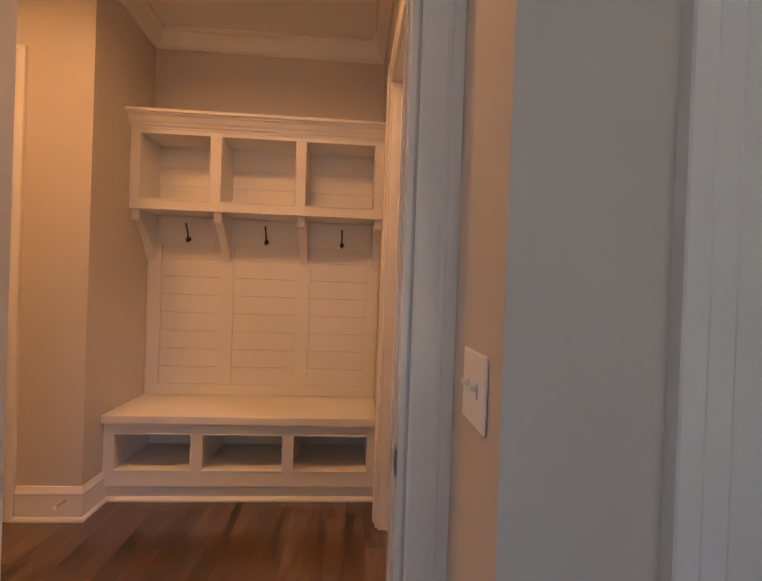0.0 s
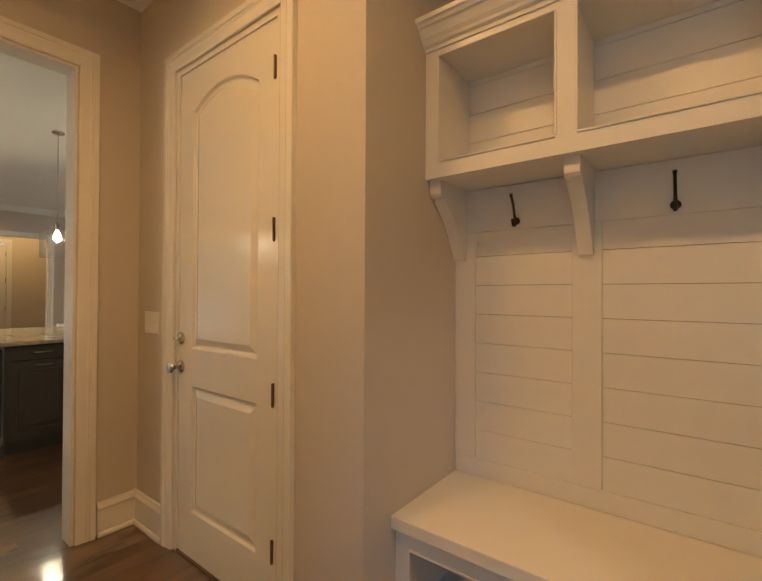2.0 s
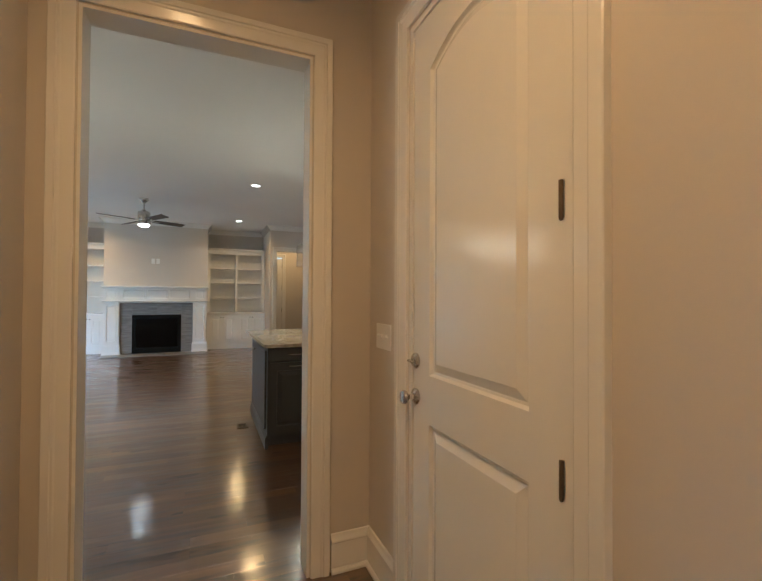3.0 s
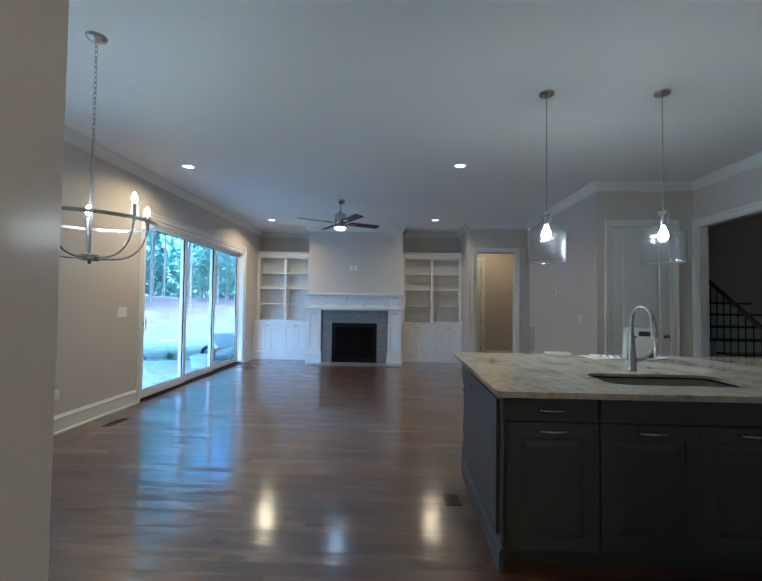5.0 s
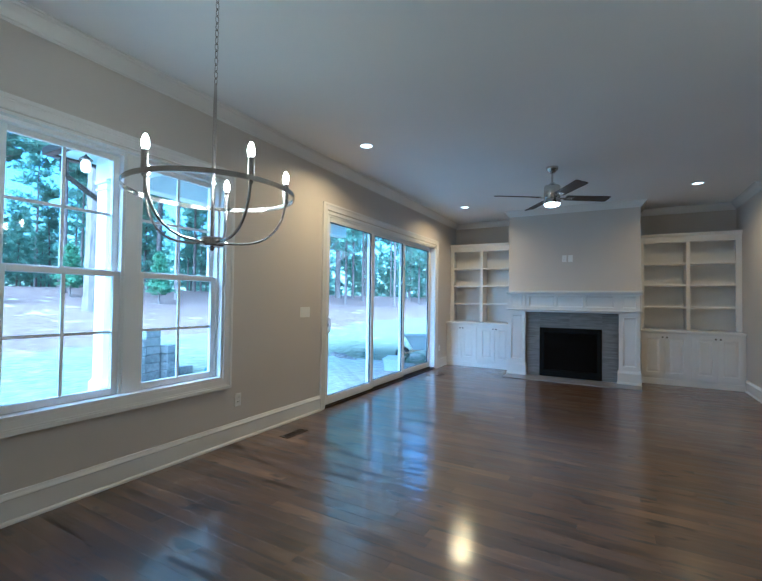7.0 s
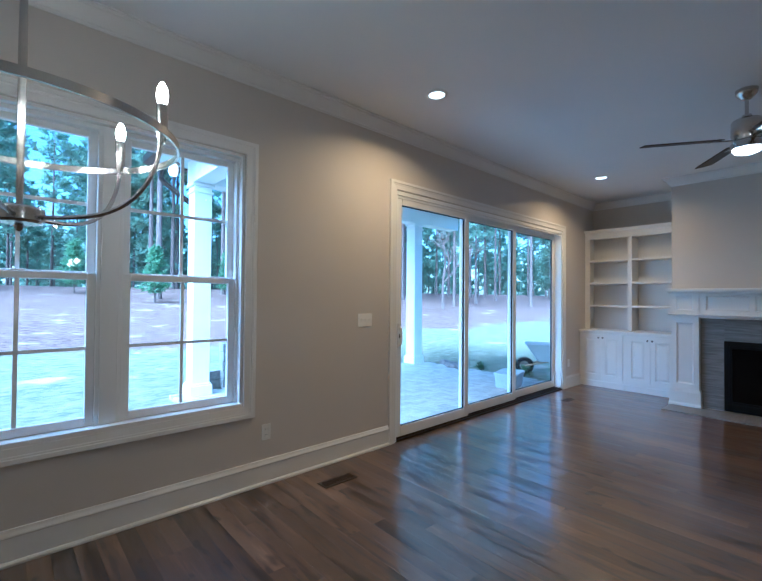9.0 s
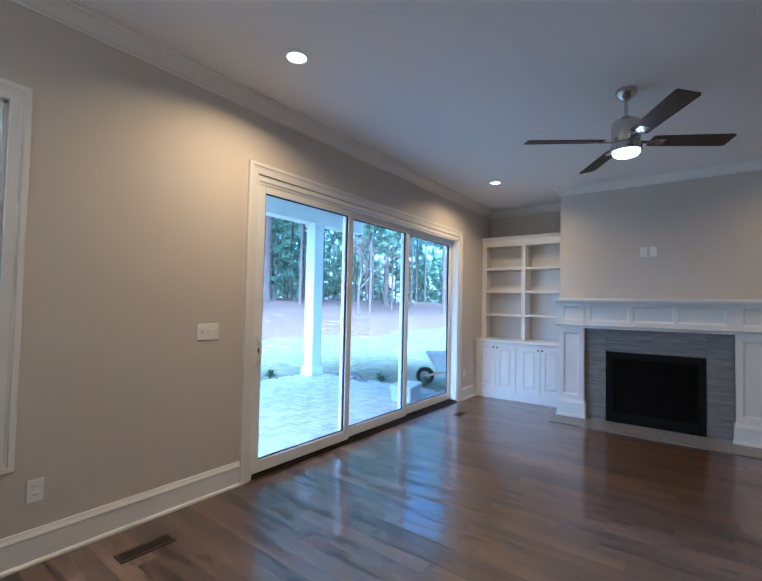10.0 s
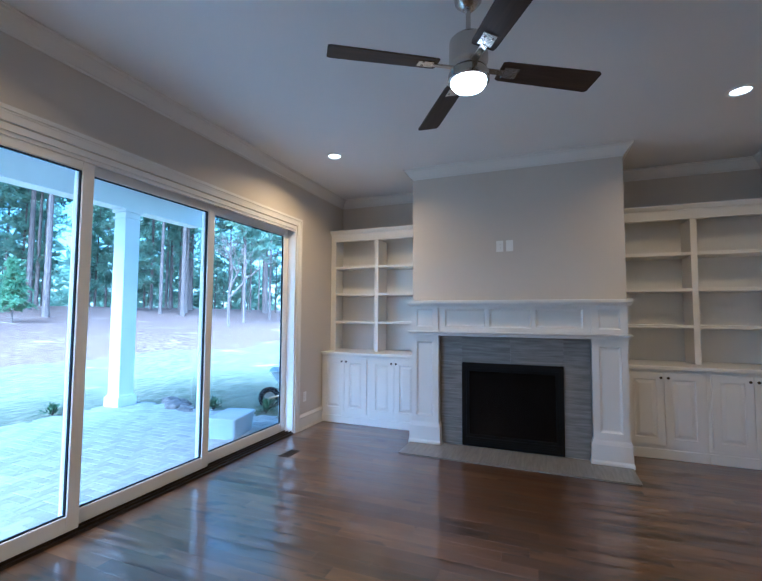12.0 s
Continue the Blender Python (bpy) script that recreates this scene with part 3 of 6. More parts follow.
# pantry door
d = cased("door_4", 0.81, 2.44, pose(-8.45, 5.01, 0, 0, 0, 90), "closed white panelled pantry door", depth=0.12)
panel_door(d, 0.78, 2.425, 0.022, False)
for z in (0.26, 0.92, 1.58, 2.19):
    hg = part("hinge", hinge_bm(), BRONZE, d, "dark bronze hinge")
    hg.location = (-0.39, 0.020, z - 0.05)
kn = part("door_handle", knob_bm(), NICKEL, d, "brushed nickel door knob", True)
kn.location = (0.335, 0.022, 0.94)
# stair opening
cased("trim_stair_opening", 1.75, 2.44, pose(-7.475, 5.71, 0), "white cased opening to the stair hall", True, 0.12)
# hall door beside the start
d = cased("door_5", 0.76, 2.44, pose(1.055, 0.653, 0), "closed white panelled hall door", depth=0.12)
panel_door(d, 0.73, 2.425, 0.022, False)
for z in (0.26, 1.0, 1.6, 2.19):
    hg = part("hinge", hinge_bm(), BRONZE, d, "dark bronze hinge")
    hg.location = (-0.366, 0.020, z - 0.05)

# ---- twin window ----
WX, WW, W0, W1 = -5.61, 1.62, 0.61, 2.42
win = structure("window_1", casing_bm(WW, W1, W0), TRIM, "white twin double-hung window with four-pane sashes", pose(WX, -1.72, 0, 0, 0, 180))
bm = BM()
box(bm, -WW / 2, -WW / 2 + 0.018, 0, 0.16, W0, W1)
box(bm, WW / 2 - 0.018, WW / 2, 0, 0.16, W0, W1)
box(bm, -WW / 2, WW / 2, 0, 0.16, W1 - 0.018, W1)
part("window_frame", bm, TRIM, win)
part("window_sill", boxed(-WW / 2, WW / 2, -0.012, 0.16, W0 - 0.012, W0 + 0.02, 0.004), TRIM, win)
part("mullion", boxed(-0.045, 0.045, 0.045, 0.15, W0 + 0.02, W1 - 0.018, 0.003), VINYL, win)


def sash(parent, x0, x1, z0, z1, y, stile=0.045, bot=0.05, top=0.04):
    """A glazed frame with a cross of glazing bars and its glass."""
    bm = BM()
    box(bm, x0, x0 + stile, y, y + 0.035, z0, z1, 0.003)
    box(bm, x1 - stile, x1, y, y + 0.035, z0, z1, 0.003)
    box(bm, x0 + stile, x1 - stile, y, y + 0.035, z0, z0 + bot, 0.003)
    box(bm, x0 + stile, x1 - stile, y, y + 0.035, z1 - top, z1, 0.003)
    s = part("sash", bm, VINYL, parent)
    xm, zm = (x0 + x1) / 2, (z0 + bot + z1 - top) / 2
    bm = BM()
    box(bm, xm - 0.010, xm + 0.010, y + 0.012, y + 0.026, z0 + bot, z1 - top)
    part("glazing_bar", bm, VINYL, s)
    for a, b in ((x0 + stile, xm - 0.010), (xm + 0.010, x1 - stile)):
        part("glazing_bar", boxed(a, b, y + 0.012, y + 0.026, zm - 0.010, zm + 0.010), VINYL, s)
        for c, e in ((z0 + bot, zm - 0.010), (zm + 0.010, z1 - top)):
            bm = BM()
            bm.faces.new([bm.verts.new(p) for p in ((a, y + 0.019, c), (b, y + 0.019, c), (b, y + 0.019, e), (a, y + 0.019, e))])
            g = part("pane", bm, GLASS, s)
            g.visible_shadow = False


ZM = 1.505
for x0, x1 in ((-WW / 2 + 0.018, -0.045), (0.045, WW / 2 - 0.018)):
    bm = BM()
    for xa, xb in ((x0, x0 + 0.022), (x1 - 0.022, x1)):
        box(bm, xa, xb, 0.05, 0.14, W0 + 0.02, W1 - 0.018, 0.002)
    box(bm, x0 + 0.022, x1 - 0.022, 0.05, 0.14, W1 - 0.045, W1 - 0.018, 0.002)
    part("window_track", bm, VINYL, win)
    sash(win, x0 + 0.022, x1 - 0.022, W0 + 0.022, ZM + 0.02, 0.06)
    sash(win, x0 + 0.022, x1 - 0.022, ZM - 0.02, W1 - 0.045, 0.10)
    part("sash_lock", box(BM(), (x0 + x1) / 2 - 0.03, (x0 + x1) / 2 + 0.03, 0.068, 0.09, ZM + 0.02, ZM + 0.032, 0.003), VINYL, win)

# unseen window, added behind the start and sized for the hall's daylight
win = structure("window_2", casing_bm(3.5, 2.25, 0.5), TRIM, "white hall window, unseen, added for daylight", pose(0.65, -2.6, 0, 0, 0, 180))
part("window_frame", boxed(-0.03, 0.03, 0.05, 0.1, 0.5, 2.25), VINYL, win)

# ---- sliding door ----
SX, SW = -9.7525, 3.595
sl = structure("door_7", casing_bm(SW, 2.44), TRIM, "white three-panel sliding glass patio door, closed", pose(SX, -1.72, 0, 0, 0, 180))
bm = BM()
box(bm, -SW / 2, -SW / 2 + 0.02, 0.0, 0.16, 0, 2.44)
box(bm, SW / 2 - 0.02, SW / 2, 0.0, 0.16, 0, 2.44)
box(bm, -SW / 2 + 0.02, SW / 2 - 0.02, 0.0, 0.16, 2.40, 2.44)
box(bm, -SW / 2 + 0.02, SW / 2 - 0.02, 0.012, 0.022, 2.375, 2.40)
part("frame", bm, VINYL, sl)
bm = BM()
box(bm, -SW / 2 + 0.02, SW / 2 - 0.02, -0.01, 0.16, 0.0, 0.018)
for y in (0.012, 0.056, 0.10, 0.145):
    box(bm, -SW / 2 + 0.02, SW / 2 - 0.02, y, y + 0.006, 0.018, 0.034)
part("track", bm, BRONZE, sl, "dark bronze sliding track")


def glass_panel(parent, x0, x1, y):
    bm = BM()
    z0, z1, st = 0.03, 2.40, 0.078
    box(bm, x0, x0 + st, y, y + 0.038, z0, z1, 0.004)
    box(bm, x1 - st, x1, y, y + 0.038, z0, z1, 0.004)
    box(bm, x0 + st, x1 - st, y, y + 0.038, z0, z0 + 0.10, 0.004)
    box(bm, x0 + st, x1 - st, y, y + 0.038, z1 - 0.085, z1, 0.004)
    s = part("sliding_panel", bm, VINYL, parent)
    bm = BM()
    a, b, c, e = x0 + st, x1 - st, z0 + 0.10, z1 - 0.085
    bm.faces.new([bm.verts.new(p) for p in ((a, y + 0.019, c), (b, y + 0.019, c), (b, y + 0.019, e), (a, y + 0.019, e))])
    g = part("pane", bm, GLASS, s)
    g.visible_shadow = False
    bm = BM()
    k = 0.007
    for xa, xb, za, zb in ((a, a + k, c, e), (b - k, b, c, e), (a + k, b - k, c, c + k), (a + k, b - k, e - k, e)):
        box(bm, xa, xb, y + 0.010, y + 0.028, za, zb)
    part("gasket", bm, BLACK, s, "black glazing gasket")
    return s


e = SW / 2 - 0.02
p1 = glass_panel(sl, -e, -0.588, 0.020)
p2 = glass_panel(sl, -0.668, 0.545, 0.064)
p3 = glass_panel(sl, 0.465, e, 0.108)
bm = BM()
box(bm, -e + 0.020, -e + 0.052, 0.004, 0.020, 0.90, 1.14, 0.004)
hd = part("handle_plate", bm, VINYL, p1)
tube(bm := BM(), [(-e + 0.036, 0.004, 0.93), (-e + 0.036, -0.028, 0.945), (-e + 0.036, -0.030, 1.02), (-e + 0.036, -0.028, 1.095), (-e + 0.036, 0.004, 1.11)], 0.008, 8)
part("handle", bm, VINYL, hd)
part("latch", boxed(-e + 0.030, -e + 0.042, -0.004, 0.004, 1.00, 1.04, 0.002), BRONZE, hd, "dark latch")

# ---- built-in bookcases, cabinets, mantel ----
TOPW = surface("built_in_top", (0.79, 0.775, 0.745), 0.3, vary=0.02)


def pull_knob():
    bm = BM()
    lathe(bm, [(0.001, 0), (0.006, 0), (0.005, 0.012), (0.012, 0.018), (0.013, 0.024), (0.006, 0.028), (0.001, 0.028)], 14)
    bmesh.ops.rotate(bm, verts=bm.verts, cent=(0, 0, 0), matrix=Matrix.Rotation(radians(90), 3, "X"))
    return bm


def cabinet(w, h, depth, at, label, group):
    """A base cabinet with two raised-panel doors; local x from 0 to w, front at y = 0."""
    c = thing("base_cabinet", label, "cabinet", at, group)
    bm = BM()
    box(bm, 0, w, 0.0, depth, 0.0, 0.115)
    box(bm, 0, w, 0.002, depth, 0.115, h)
    part("body", bm, CAB, c)
    part("toe_trim", box(BM(), 0, w, -0.014, 0.0, 0, 0.095, 0.004), CAB, c)
    dw = (w - 0.065) / 2
    for k in range(2):
        x0 = 0.030 + k * (dw + 0.005)
        s = part("door", slab(BM(), x0, x0 + dw, 0.135, h - 0.028, -0.018, 0.019, [rect(x0 + 0.062, x0 + dw - 0.062, 0.20, h - 0.092)]), CAB, c)
        kb = part("knob", pull_knob(), BRONZE, s, "small dark round knob", True)
        kb.location = (x0 + (dw - 0.028 if k == 0 else 0.028), -0.018, h - 0.075)
    return c


def bookcase(w, at, label):
    """Open shelves in two bays over base cabinets; local x from 0 to w, face at y = 0, back at 0.33."""
    c = thing("bookcase", label, "bookcase", at, "built-in bookcases")
    z0, z1 = 0.905, 2.50
    xs = w / 2
    st, dv = 0.075, 0.055
    for a, b in ((0, st), (w - st, w)):
        part("stile", box(BM(), a, b, 0, 0.022, z0, z1, 0.003), CAB, c)
    part("divider", box(BM(), xs - dv / 2, xs + dv / 2, 0, 0.32, z0, z1 - 0.11, 0.003), CAB, c)
    part("top_rail", box(BM(), st, w - st, 0, 0.022, z1 - 0.11, z1, 0.003), CAB, c)
    part("top_board", box(BM(), 0, w, 0.022, 0.335, z1 - 0.02, z1), CAB, c)
    part("side", box(BM(), 0.004, 0.022, 0.022, 0.335, z0, z1 - 0.02), CAB, c)
    part("side", box(BM(), w - 0.022, w - 0.004, 0.022, 0.335, z0, z1 - 0.02), CAB, c)
    part("back", box(BM(), 0.022, w - 0.022, 0.325, 0.337, z0, z1 - 0.02), CAB, c)
    for z in (2.03, 1.66, 1.283):
        for a, b in ((0.022, xs - dv / 2), (xs + dv / 2, w - 0.022)):
            part("shelf", box(BM(), a, b, 0.004, 0.325, z - 0.016, z + 0.016, 0.003), CAB, c)
    prof = [(0, z1 - 0.02), (-0.008, z1 - 0.02), (-0.010, z1 - 0.005), (-0.022, z1 + 0.002), (-0.040, z1 + 0.028), (-0.046, z1 + 0.030), (-0.046, z1 + 0.042), (0, z1 + 0.042)]
    part("crown", loft(BM(), [[(0, y, z) for y, z in prof], [(w, y, z) for y, z in prof]]), CAB, c)
    return c


for y0, y1 in ((-1.718, -0.362), (1.759, 3.158)):
    w = y1 - y0
    for k in range(2):
        cabinet(w / 2 - 0.001, 0.862, 0.55, pose(-12.2, y0 + k * w / 2, 0, 0, 0, 90), "white raised-panel built-in base cabinet with two closed doors", "built-in base cabinets")
    t = thing("cabinet_top", "white painted top board over the built-in cabinets", "countertop", pose(-12.2, y0, 0, 0, 0, 90), "built-in cabinet tops")
    part("board", box(BM(), 0, w, -0.035, 0.555, 0.863, 0.903, 0.008, 2), TOPW, t)
    bookcase(w, pose(-12.42, y0, 0, 0, 0, 90), "empty white built-in bookcase with two bays of shelves")

# fireplace, local: x along the chimney breast from 0 to 2.117, wall at y = 0
FP = pose(-11.86, -0.36, 0, 0, 0, 90)
FW = 2.117
mt = thing("fireplace_mantel", "white painted wooden fireplace mantel with panelled pilasters", "mantel", FP)
PI = 0.325
for x0 in (0.0, FW - PI):
    bm = BM()
    slab(bm, x0 + 0.012, x0 + PI - 0.012, 0.23, 1.165, -0.085, 0.083, [rect(x0 + 0.07, x0 + PI - 0.07, 0.30, 1.10)], SUNK)
    pl = part("pilaster", bm, CAB, mt)
    bm = BM()
    molding(bm, [(x0, 0.0), (x0, -0.095), (x0 + PI, -0.095), (x0 + PI, 0.0)][::-1], [(-0.004, 0.0), (0.016, 0.0), (0.016, 0.03), (0.008, 0.05), (0.008, 0.19), (0.002, 0.215), (-0.004, 0.235)])
    box(bm, x0 + 0.002, x0 + PI - 0.002, -0.093, -0.002, 0.0, 0.232)
    part("plinth", bm, CAB, pl)
bm = BM()
box(bm, 0.0, FW, -0.088, -0.002, 1.165, 1.215, 0.003)
molding(bm, [(-0.0, 0.0), (-0.0, -0.09), (FW, -0.09), (FW, 0.0)][::-1], [(-0.002, 1.175), (0.006, 1.175), (0.008, 1.188), (0.024, 1.200), (0.030, 1.203), (0.030, 1.214), (-0.002, 1.216)])
part("architrave", bm, CAB, mt)
bm = BM()
slab(bm, 0.012, FW - 0.012, 1.216, 1.50, -0.082, 0.08, [rect(0.075, 0.25, 1.262, 1.452), rect(0.385, 0.81, 1.262, 1.452), rect(0.855, 1.262, 1.262, 1.452), rect(1.307, 1.732, 1.262, 1.452), rect(FW - 0.25, FW - 0.075, 1.262, 1.452)], SUNK)
fz = part("frieze", bm, CAB, mt)
for x0 in (0.012, FW - PI + 0.012):
    part("frieze_block", slab(BM(), x0, x0 + PI - 0.024, 1.217, 1.499, -0.096, 0.013, [rect(x0 + 0.06, x0 + PI - 0.084, 1.262, 1.452)], [(0, 0), (0.004, 0.004), (0.012, 0.009), (0.016, 0.010)]), CAB, fz)
bm = BM()
molding(bm, [(0.0, 0.0), (0.0, -0.098), (FW, -0.098), (FW, 0.0)][::-1], [(-0.002, 1.478), (0.006, 1.478), (0.010, 1.492), (0.024, 1.502), (0.026, 1.512), (-0.002, 1.514)])
box(bm, -0.03, FW + 0.03, -0.145, -0.001, 1.512, 1.546, 0.006, 2)
part("mantel_shelf", bm, CAB, mt)

sr = structure("tile_surround", boxed(PI - 0.01, FW - PI + 0.01, -0.006, -0.001, 0.012, 1.17), surface("grout", (0.30, 0.29, 0.27), 0.8), "grey striated tile surround of the fireplace", FP)
# pieces: side columns and a header row
fx0, fx1, fz1 = 0.556, 1.556, 0.887
zz = [0.014, 0.305, 0.596, fz1]
for a, b in ((PI, fx0), (fx1, FW - PI)):
    for c, e2 in zip(zz, zz[1:]):
        part("tile", box(BM(), a + 0.001, b - 0.001, -0.016, -0.006, c + 0.001, e2 - 0.001, 0.0012), TILE, sr)
hx = [PI, 0.556, 1.056, 1.556, FW - PI]
for a, b in zip(hx, hx[1:]):
    part("tile", box(BM(), a + 0.001, b - 0.001, -0.016, -0.006, fz1 + 0.001, 1.164, 0.0012), TILE, sr)
he = structure("hearth", boxed(-0.0, FW, -0.50, -0.003, 0.0005, 0.006), bpy.data.materials["grout"], "flush grey tile hearth before the fireplace", FP)
for k in range(4):
    a, b = k * FW / 4, (k + 1) * FW / 4
    if k in (0, 3):
        part("tile", box(BM(), a + 0.001, b - 0.001, -0.50, -0.115, 0.006, 0.013, 0.0012), HEARTH, he)
    else:
        part("tile", box(BM(), a + 0.001, b - 0.001, -0.50, -0.018, 0.006, 0.013, 0.0012), HEARTH, he)

fb = thing("fireplace_insert", "black gas fireplace insert with a dark glass front", "fireplace", FP)
bm = BM()
for xa, xb, za, zb in ((fx0, fx0 + 0.045, 0.016, fz1), (fx1 - 0.045, fx1, 0.016, fz1), (fx0 + 0.045, fx1 - 0.045, fz1 - 0.06, fz1), (fx0 + 0.045, fx1 - 0.045, 0.016, 0.11)):
    box(bm, xa, xb, -0.030, -0.006, za, zb, 0.004)
part("frame", bm, BLACK, fb)
bm = BM()
for xa, xb, za, zb in ((fx0 + 0.045, fx0 + 0.075, 0.11, fz1 - 0.06), (fx1 - 0.075, fx1 - 0.045, 0.11, fz1 - 0.06), (fx0 + 0.075, fx1 - 0.075, fz1 - 0.09, fz1 - 0.06), (fx0 + 0.075, fx1 - 0.075, 0.11, 0.14)):
    box(bm, xa, xb, -0.022, -0.006, za, zb, 0.003)
part("inner_frame", bm, BLACK, fb)
part("glass", boxed(fx0 + 0.06, fx1 - 0.06, -0.0135, -0.0065, 0.12, fz1 - 0.07), BLACKGLASS, fb, "dark reflecting fire glass")
for z in (0.04, 0.06, 0.08):
    part("louver", box(BM(), fx0 + 0.08, fx1 - 0.08, -0.034, -0.029, z, z + 0.008), BLACK, fb)


# ---- switches, outlets ----
def wall_plate(name, w, h, at, label, toggles=0, outlets=0, category="switch"):
    t = thing(name, label, category, at)
    part("plate", box(BM(), -w / 2, w / 2, -0.006, -0.0005, -h / 2, h / 2, 0.003, 2), PLATE, t)
    for k in range(toggles):
        x = (k - (toggles - 1) / 2) * 0.046
        bm = BM()
        box(bm, x - 0.005, x + 0.005, -0.009, -0.006, -0.012, 0.012, 0.001)
        box(bm, x - 0.0035, x + 0.0035, -0.019, -0.008, 0.001, 0.009, 0.001)
        part("toggle", bm, PLATE, t)
    for k in range(outlets):
        z = 0.021 * (1 - 2 * k)
        o = part("receptacle", box(BM(), -0.016, 0.016, -0.0085, -0.006, z - 0.014, z + 0.014, 0.003), PLATE, t)
        bm = BM()
        for x in (-0.006, 0.006):
            box(bm, x - 0.001, x + 0.001, -0.0095, -0.0083, z - 0.003, z + 0.006)
        part("slots", bm, BLACK, o, "dark slots")
    return t


wall_plate("light_switch", 0.165, 0.118, pose(-7.565, -1.72, 1.19, 0, 0, 180), "white three-gang toggle switch plate on greige wall", 3)
wall_plate("wall_outlet", 0.072, 0.118, pose(-6.61, -1.72, 0.385, 0, 0, 180), "white wall outlet above the baseboard", 0, 2, "outlet")
wall_plate("wall_outlet", 0.072, 0.118, pose(-11.78, -1.72, 0.385, 0, 0, 180), "white wall outlet beside the bookcase", 0, 2, "outlet")
wall_plate("wall_outlet", 0.072, 0.118, pose(-11.86, 0.60, 2.12, 0, 0, 90), "white outlet high on the chimney breast", 0, 2, "outlet")
wall_plate("cable_plate", 0.072, 0.118, pose(-11.86, 0.70, 2.12, 0, 0, 90), "blank white cable plate on the chimney breast", 0, 0, "wall plate")
wall_plate("light_switch", 0.165, 0.118, pose(-2.80, 2.46, 1.146), "white three-gang switch plate beside the garage door", 3)
wall_plate("light_switch", 0.118, 0.118, pose(0.35, 0.765, 1.16, 0, 0, -90), "white two-gang toggle switch plate in the hall", 2)
wall_plate("light_switch", 0.072, 0.118, pose(-8.985, 4.41, 1.143), "white switch plate on greige wall", 1)
th = thing("thermostat", "small white thermostat with a dark display", "thermostat", pose(-9.95, 4.41, 1.56))
part("housing", box(BM(), -0.05, 0.05, -0.022, -0.0005, -0.045, 0.045, 0.006, 2), PLATE, th)
part("display", box(BM(), -0.04, -0.005, -0.0245, -0.0222, -0.03, 0.03, 0.001), BLACKGLASS, th, "dark display")


def register(name, w, l, at, label, slats, mat, category="vent", duct=BLACK):
    v = thing(name, label, category, at)
    bm = BM()
    f = 0.018
    for a, b, c, e3 in ((0, w, 0, f), (0, w, l - f, l), (0, f, f, l - f), (w - f, w, f, l - f)):
        box(bm, a, b, c, e3, 0.0005, 0.006, 0.0015)
    part("frame", bm, mat, v)
    part("backing", boxed(f, w - f, f, l - f, 0.0003, 0.0012), duct, v, "recessed duct")
    for k in range(slats):
        y = f + (l - 2 * f) * (k + 0.5) / slats
        part("slat", box(BM(), f, w - f, y - 0.003, y + 0.003, 0.0015, 0.005), mat, v)
    return v


VENT = surface("register_brown", (0.06, 0.038, 0.026), 0.45, 0.2, vary=0.15)
for x, y, r, l in ((-7.20, -1.46, 0, 0.30), (-5.58, 2.00, 0, 0.16), (-11.06, -1.42, 0, 0.22)):
    register("floor_register", l if r == 0 else 0.11, 0.11 if r == 0 else l, pose(x, y, 0), "dark brown slotted register set in the wooden floor", 6, VENT)
g = register("return_grille", 0.54, 0.55, pose(-11.55 + 0.02, 4.41, 0.38, 90, 0, 0), "white slatted return-air grille low on the wall", 26, PLATE, "vent", surface("grille_filter", (0.30, 0.31, 0.33), 0.8))

# ---- ceiling lights ----
def can(x, y):
    c = thing("recessed_light", "lit round recessed ceiling light with a white trim", "ceiling light", pose(x, y, H), "recessed ceiling lights")
    part("trim_ring", lathe(BM(), [(0.062, -0.001), (0.090, -0.001), (0.092, -0.004), (0.078, -0.009), (0.066, -0.010), (0.062, -0.004)], 28, caps=False), PLATE, c, smooth=True)
    part("diffuser", lathe(BM(), [(0.001, -0.0035), (0.064, -0.0035), (0.064, -0.001), (0.001, -0.001)], 28), CANGLOW, c, "glowing diffuser")
    return c


for x, y in CANS:
    can(x, y)
for x, y in MUD_CANS:
    can(x, y)

# ---- ceiling fan ----
fan = thing("ceiling_fan", "brushed nickel ceiling fan with four dark blades and lit lamp", "ceiling fan", pose(*FAN, H))
part("canopy", lathe(BM(), [(0.001, -0.075), (0.03, -0.075), (0.045, -0.06), (0.068, -0.035), (0.072, -0.012), (0.072, -0.0005), (0.001, -0.0005)], 28), NICKEL, fan, smooth=True)
part("downrod", tube(BM(), [(0, 0, -0.07), (0, 0, -0.22)], 0.0125, 14), NICKEL, fan, smooth=True)
part("motor_housing", lathe(BM(), [(0.001, -0.20), (0.03, -0.20), (0.034, -0.215), (0.085, -0.235), (0.098, -0.25), (0.100, -0.36), (0.094, -0.375), (0.09, -0.40), (0.001, -0.40)], 32), NICKEL, fan, smooth=True)
part("switch_housing", lathe(BM(), [(0.001, -0.40), (0.086, -0.40), (0.104, -0.425), (0.106, -0.46), (0.100, -0.465), (0.001, -0.465)], 32), NICKEL, fan, smooth=True)
part("light_lens", lathe(BM(), [(0.001, -0.505), (0.05, -0.502), (0.078, -0.492), (0.090, -0.475), (0.091, -0.4655), (0.001, -0.4655)], 32), FANGLOW, fan, "glowing frosted lens", True)
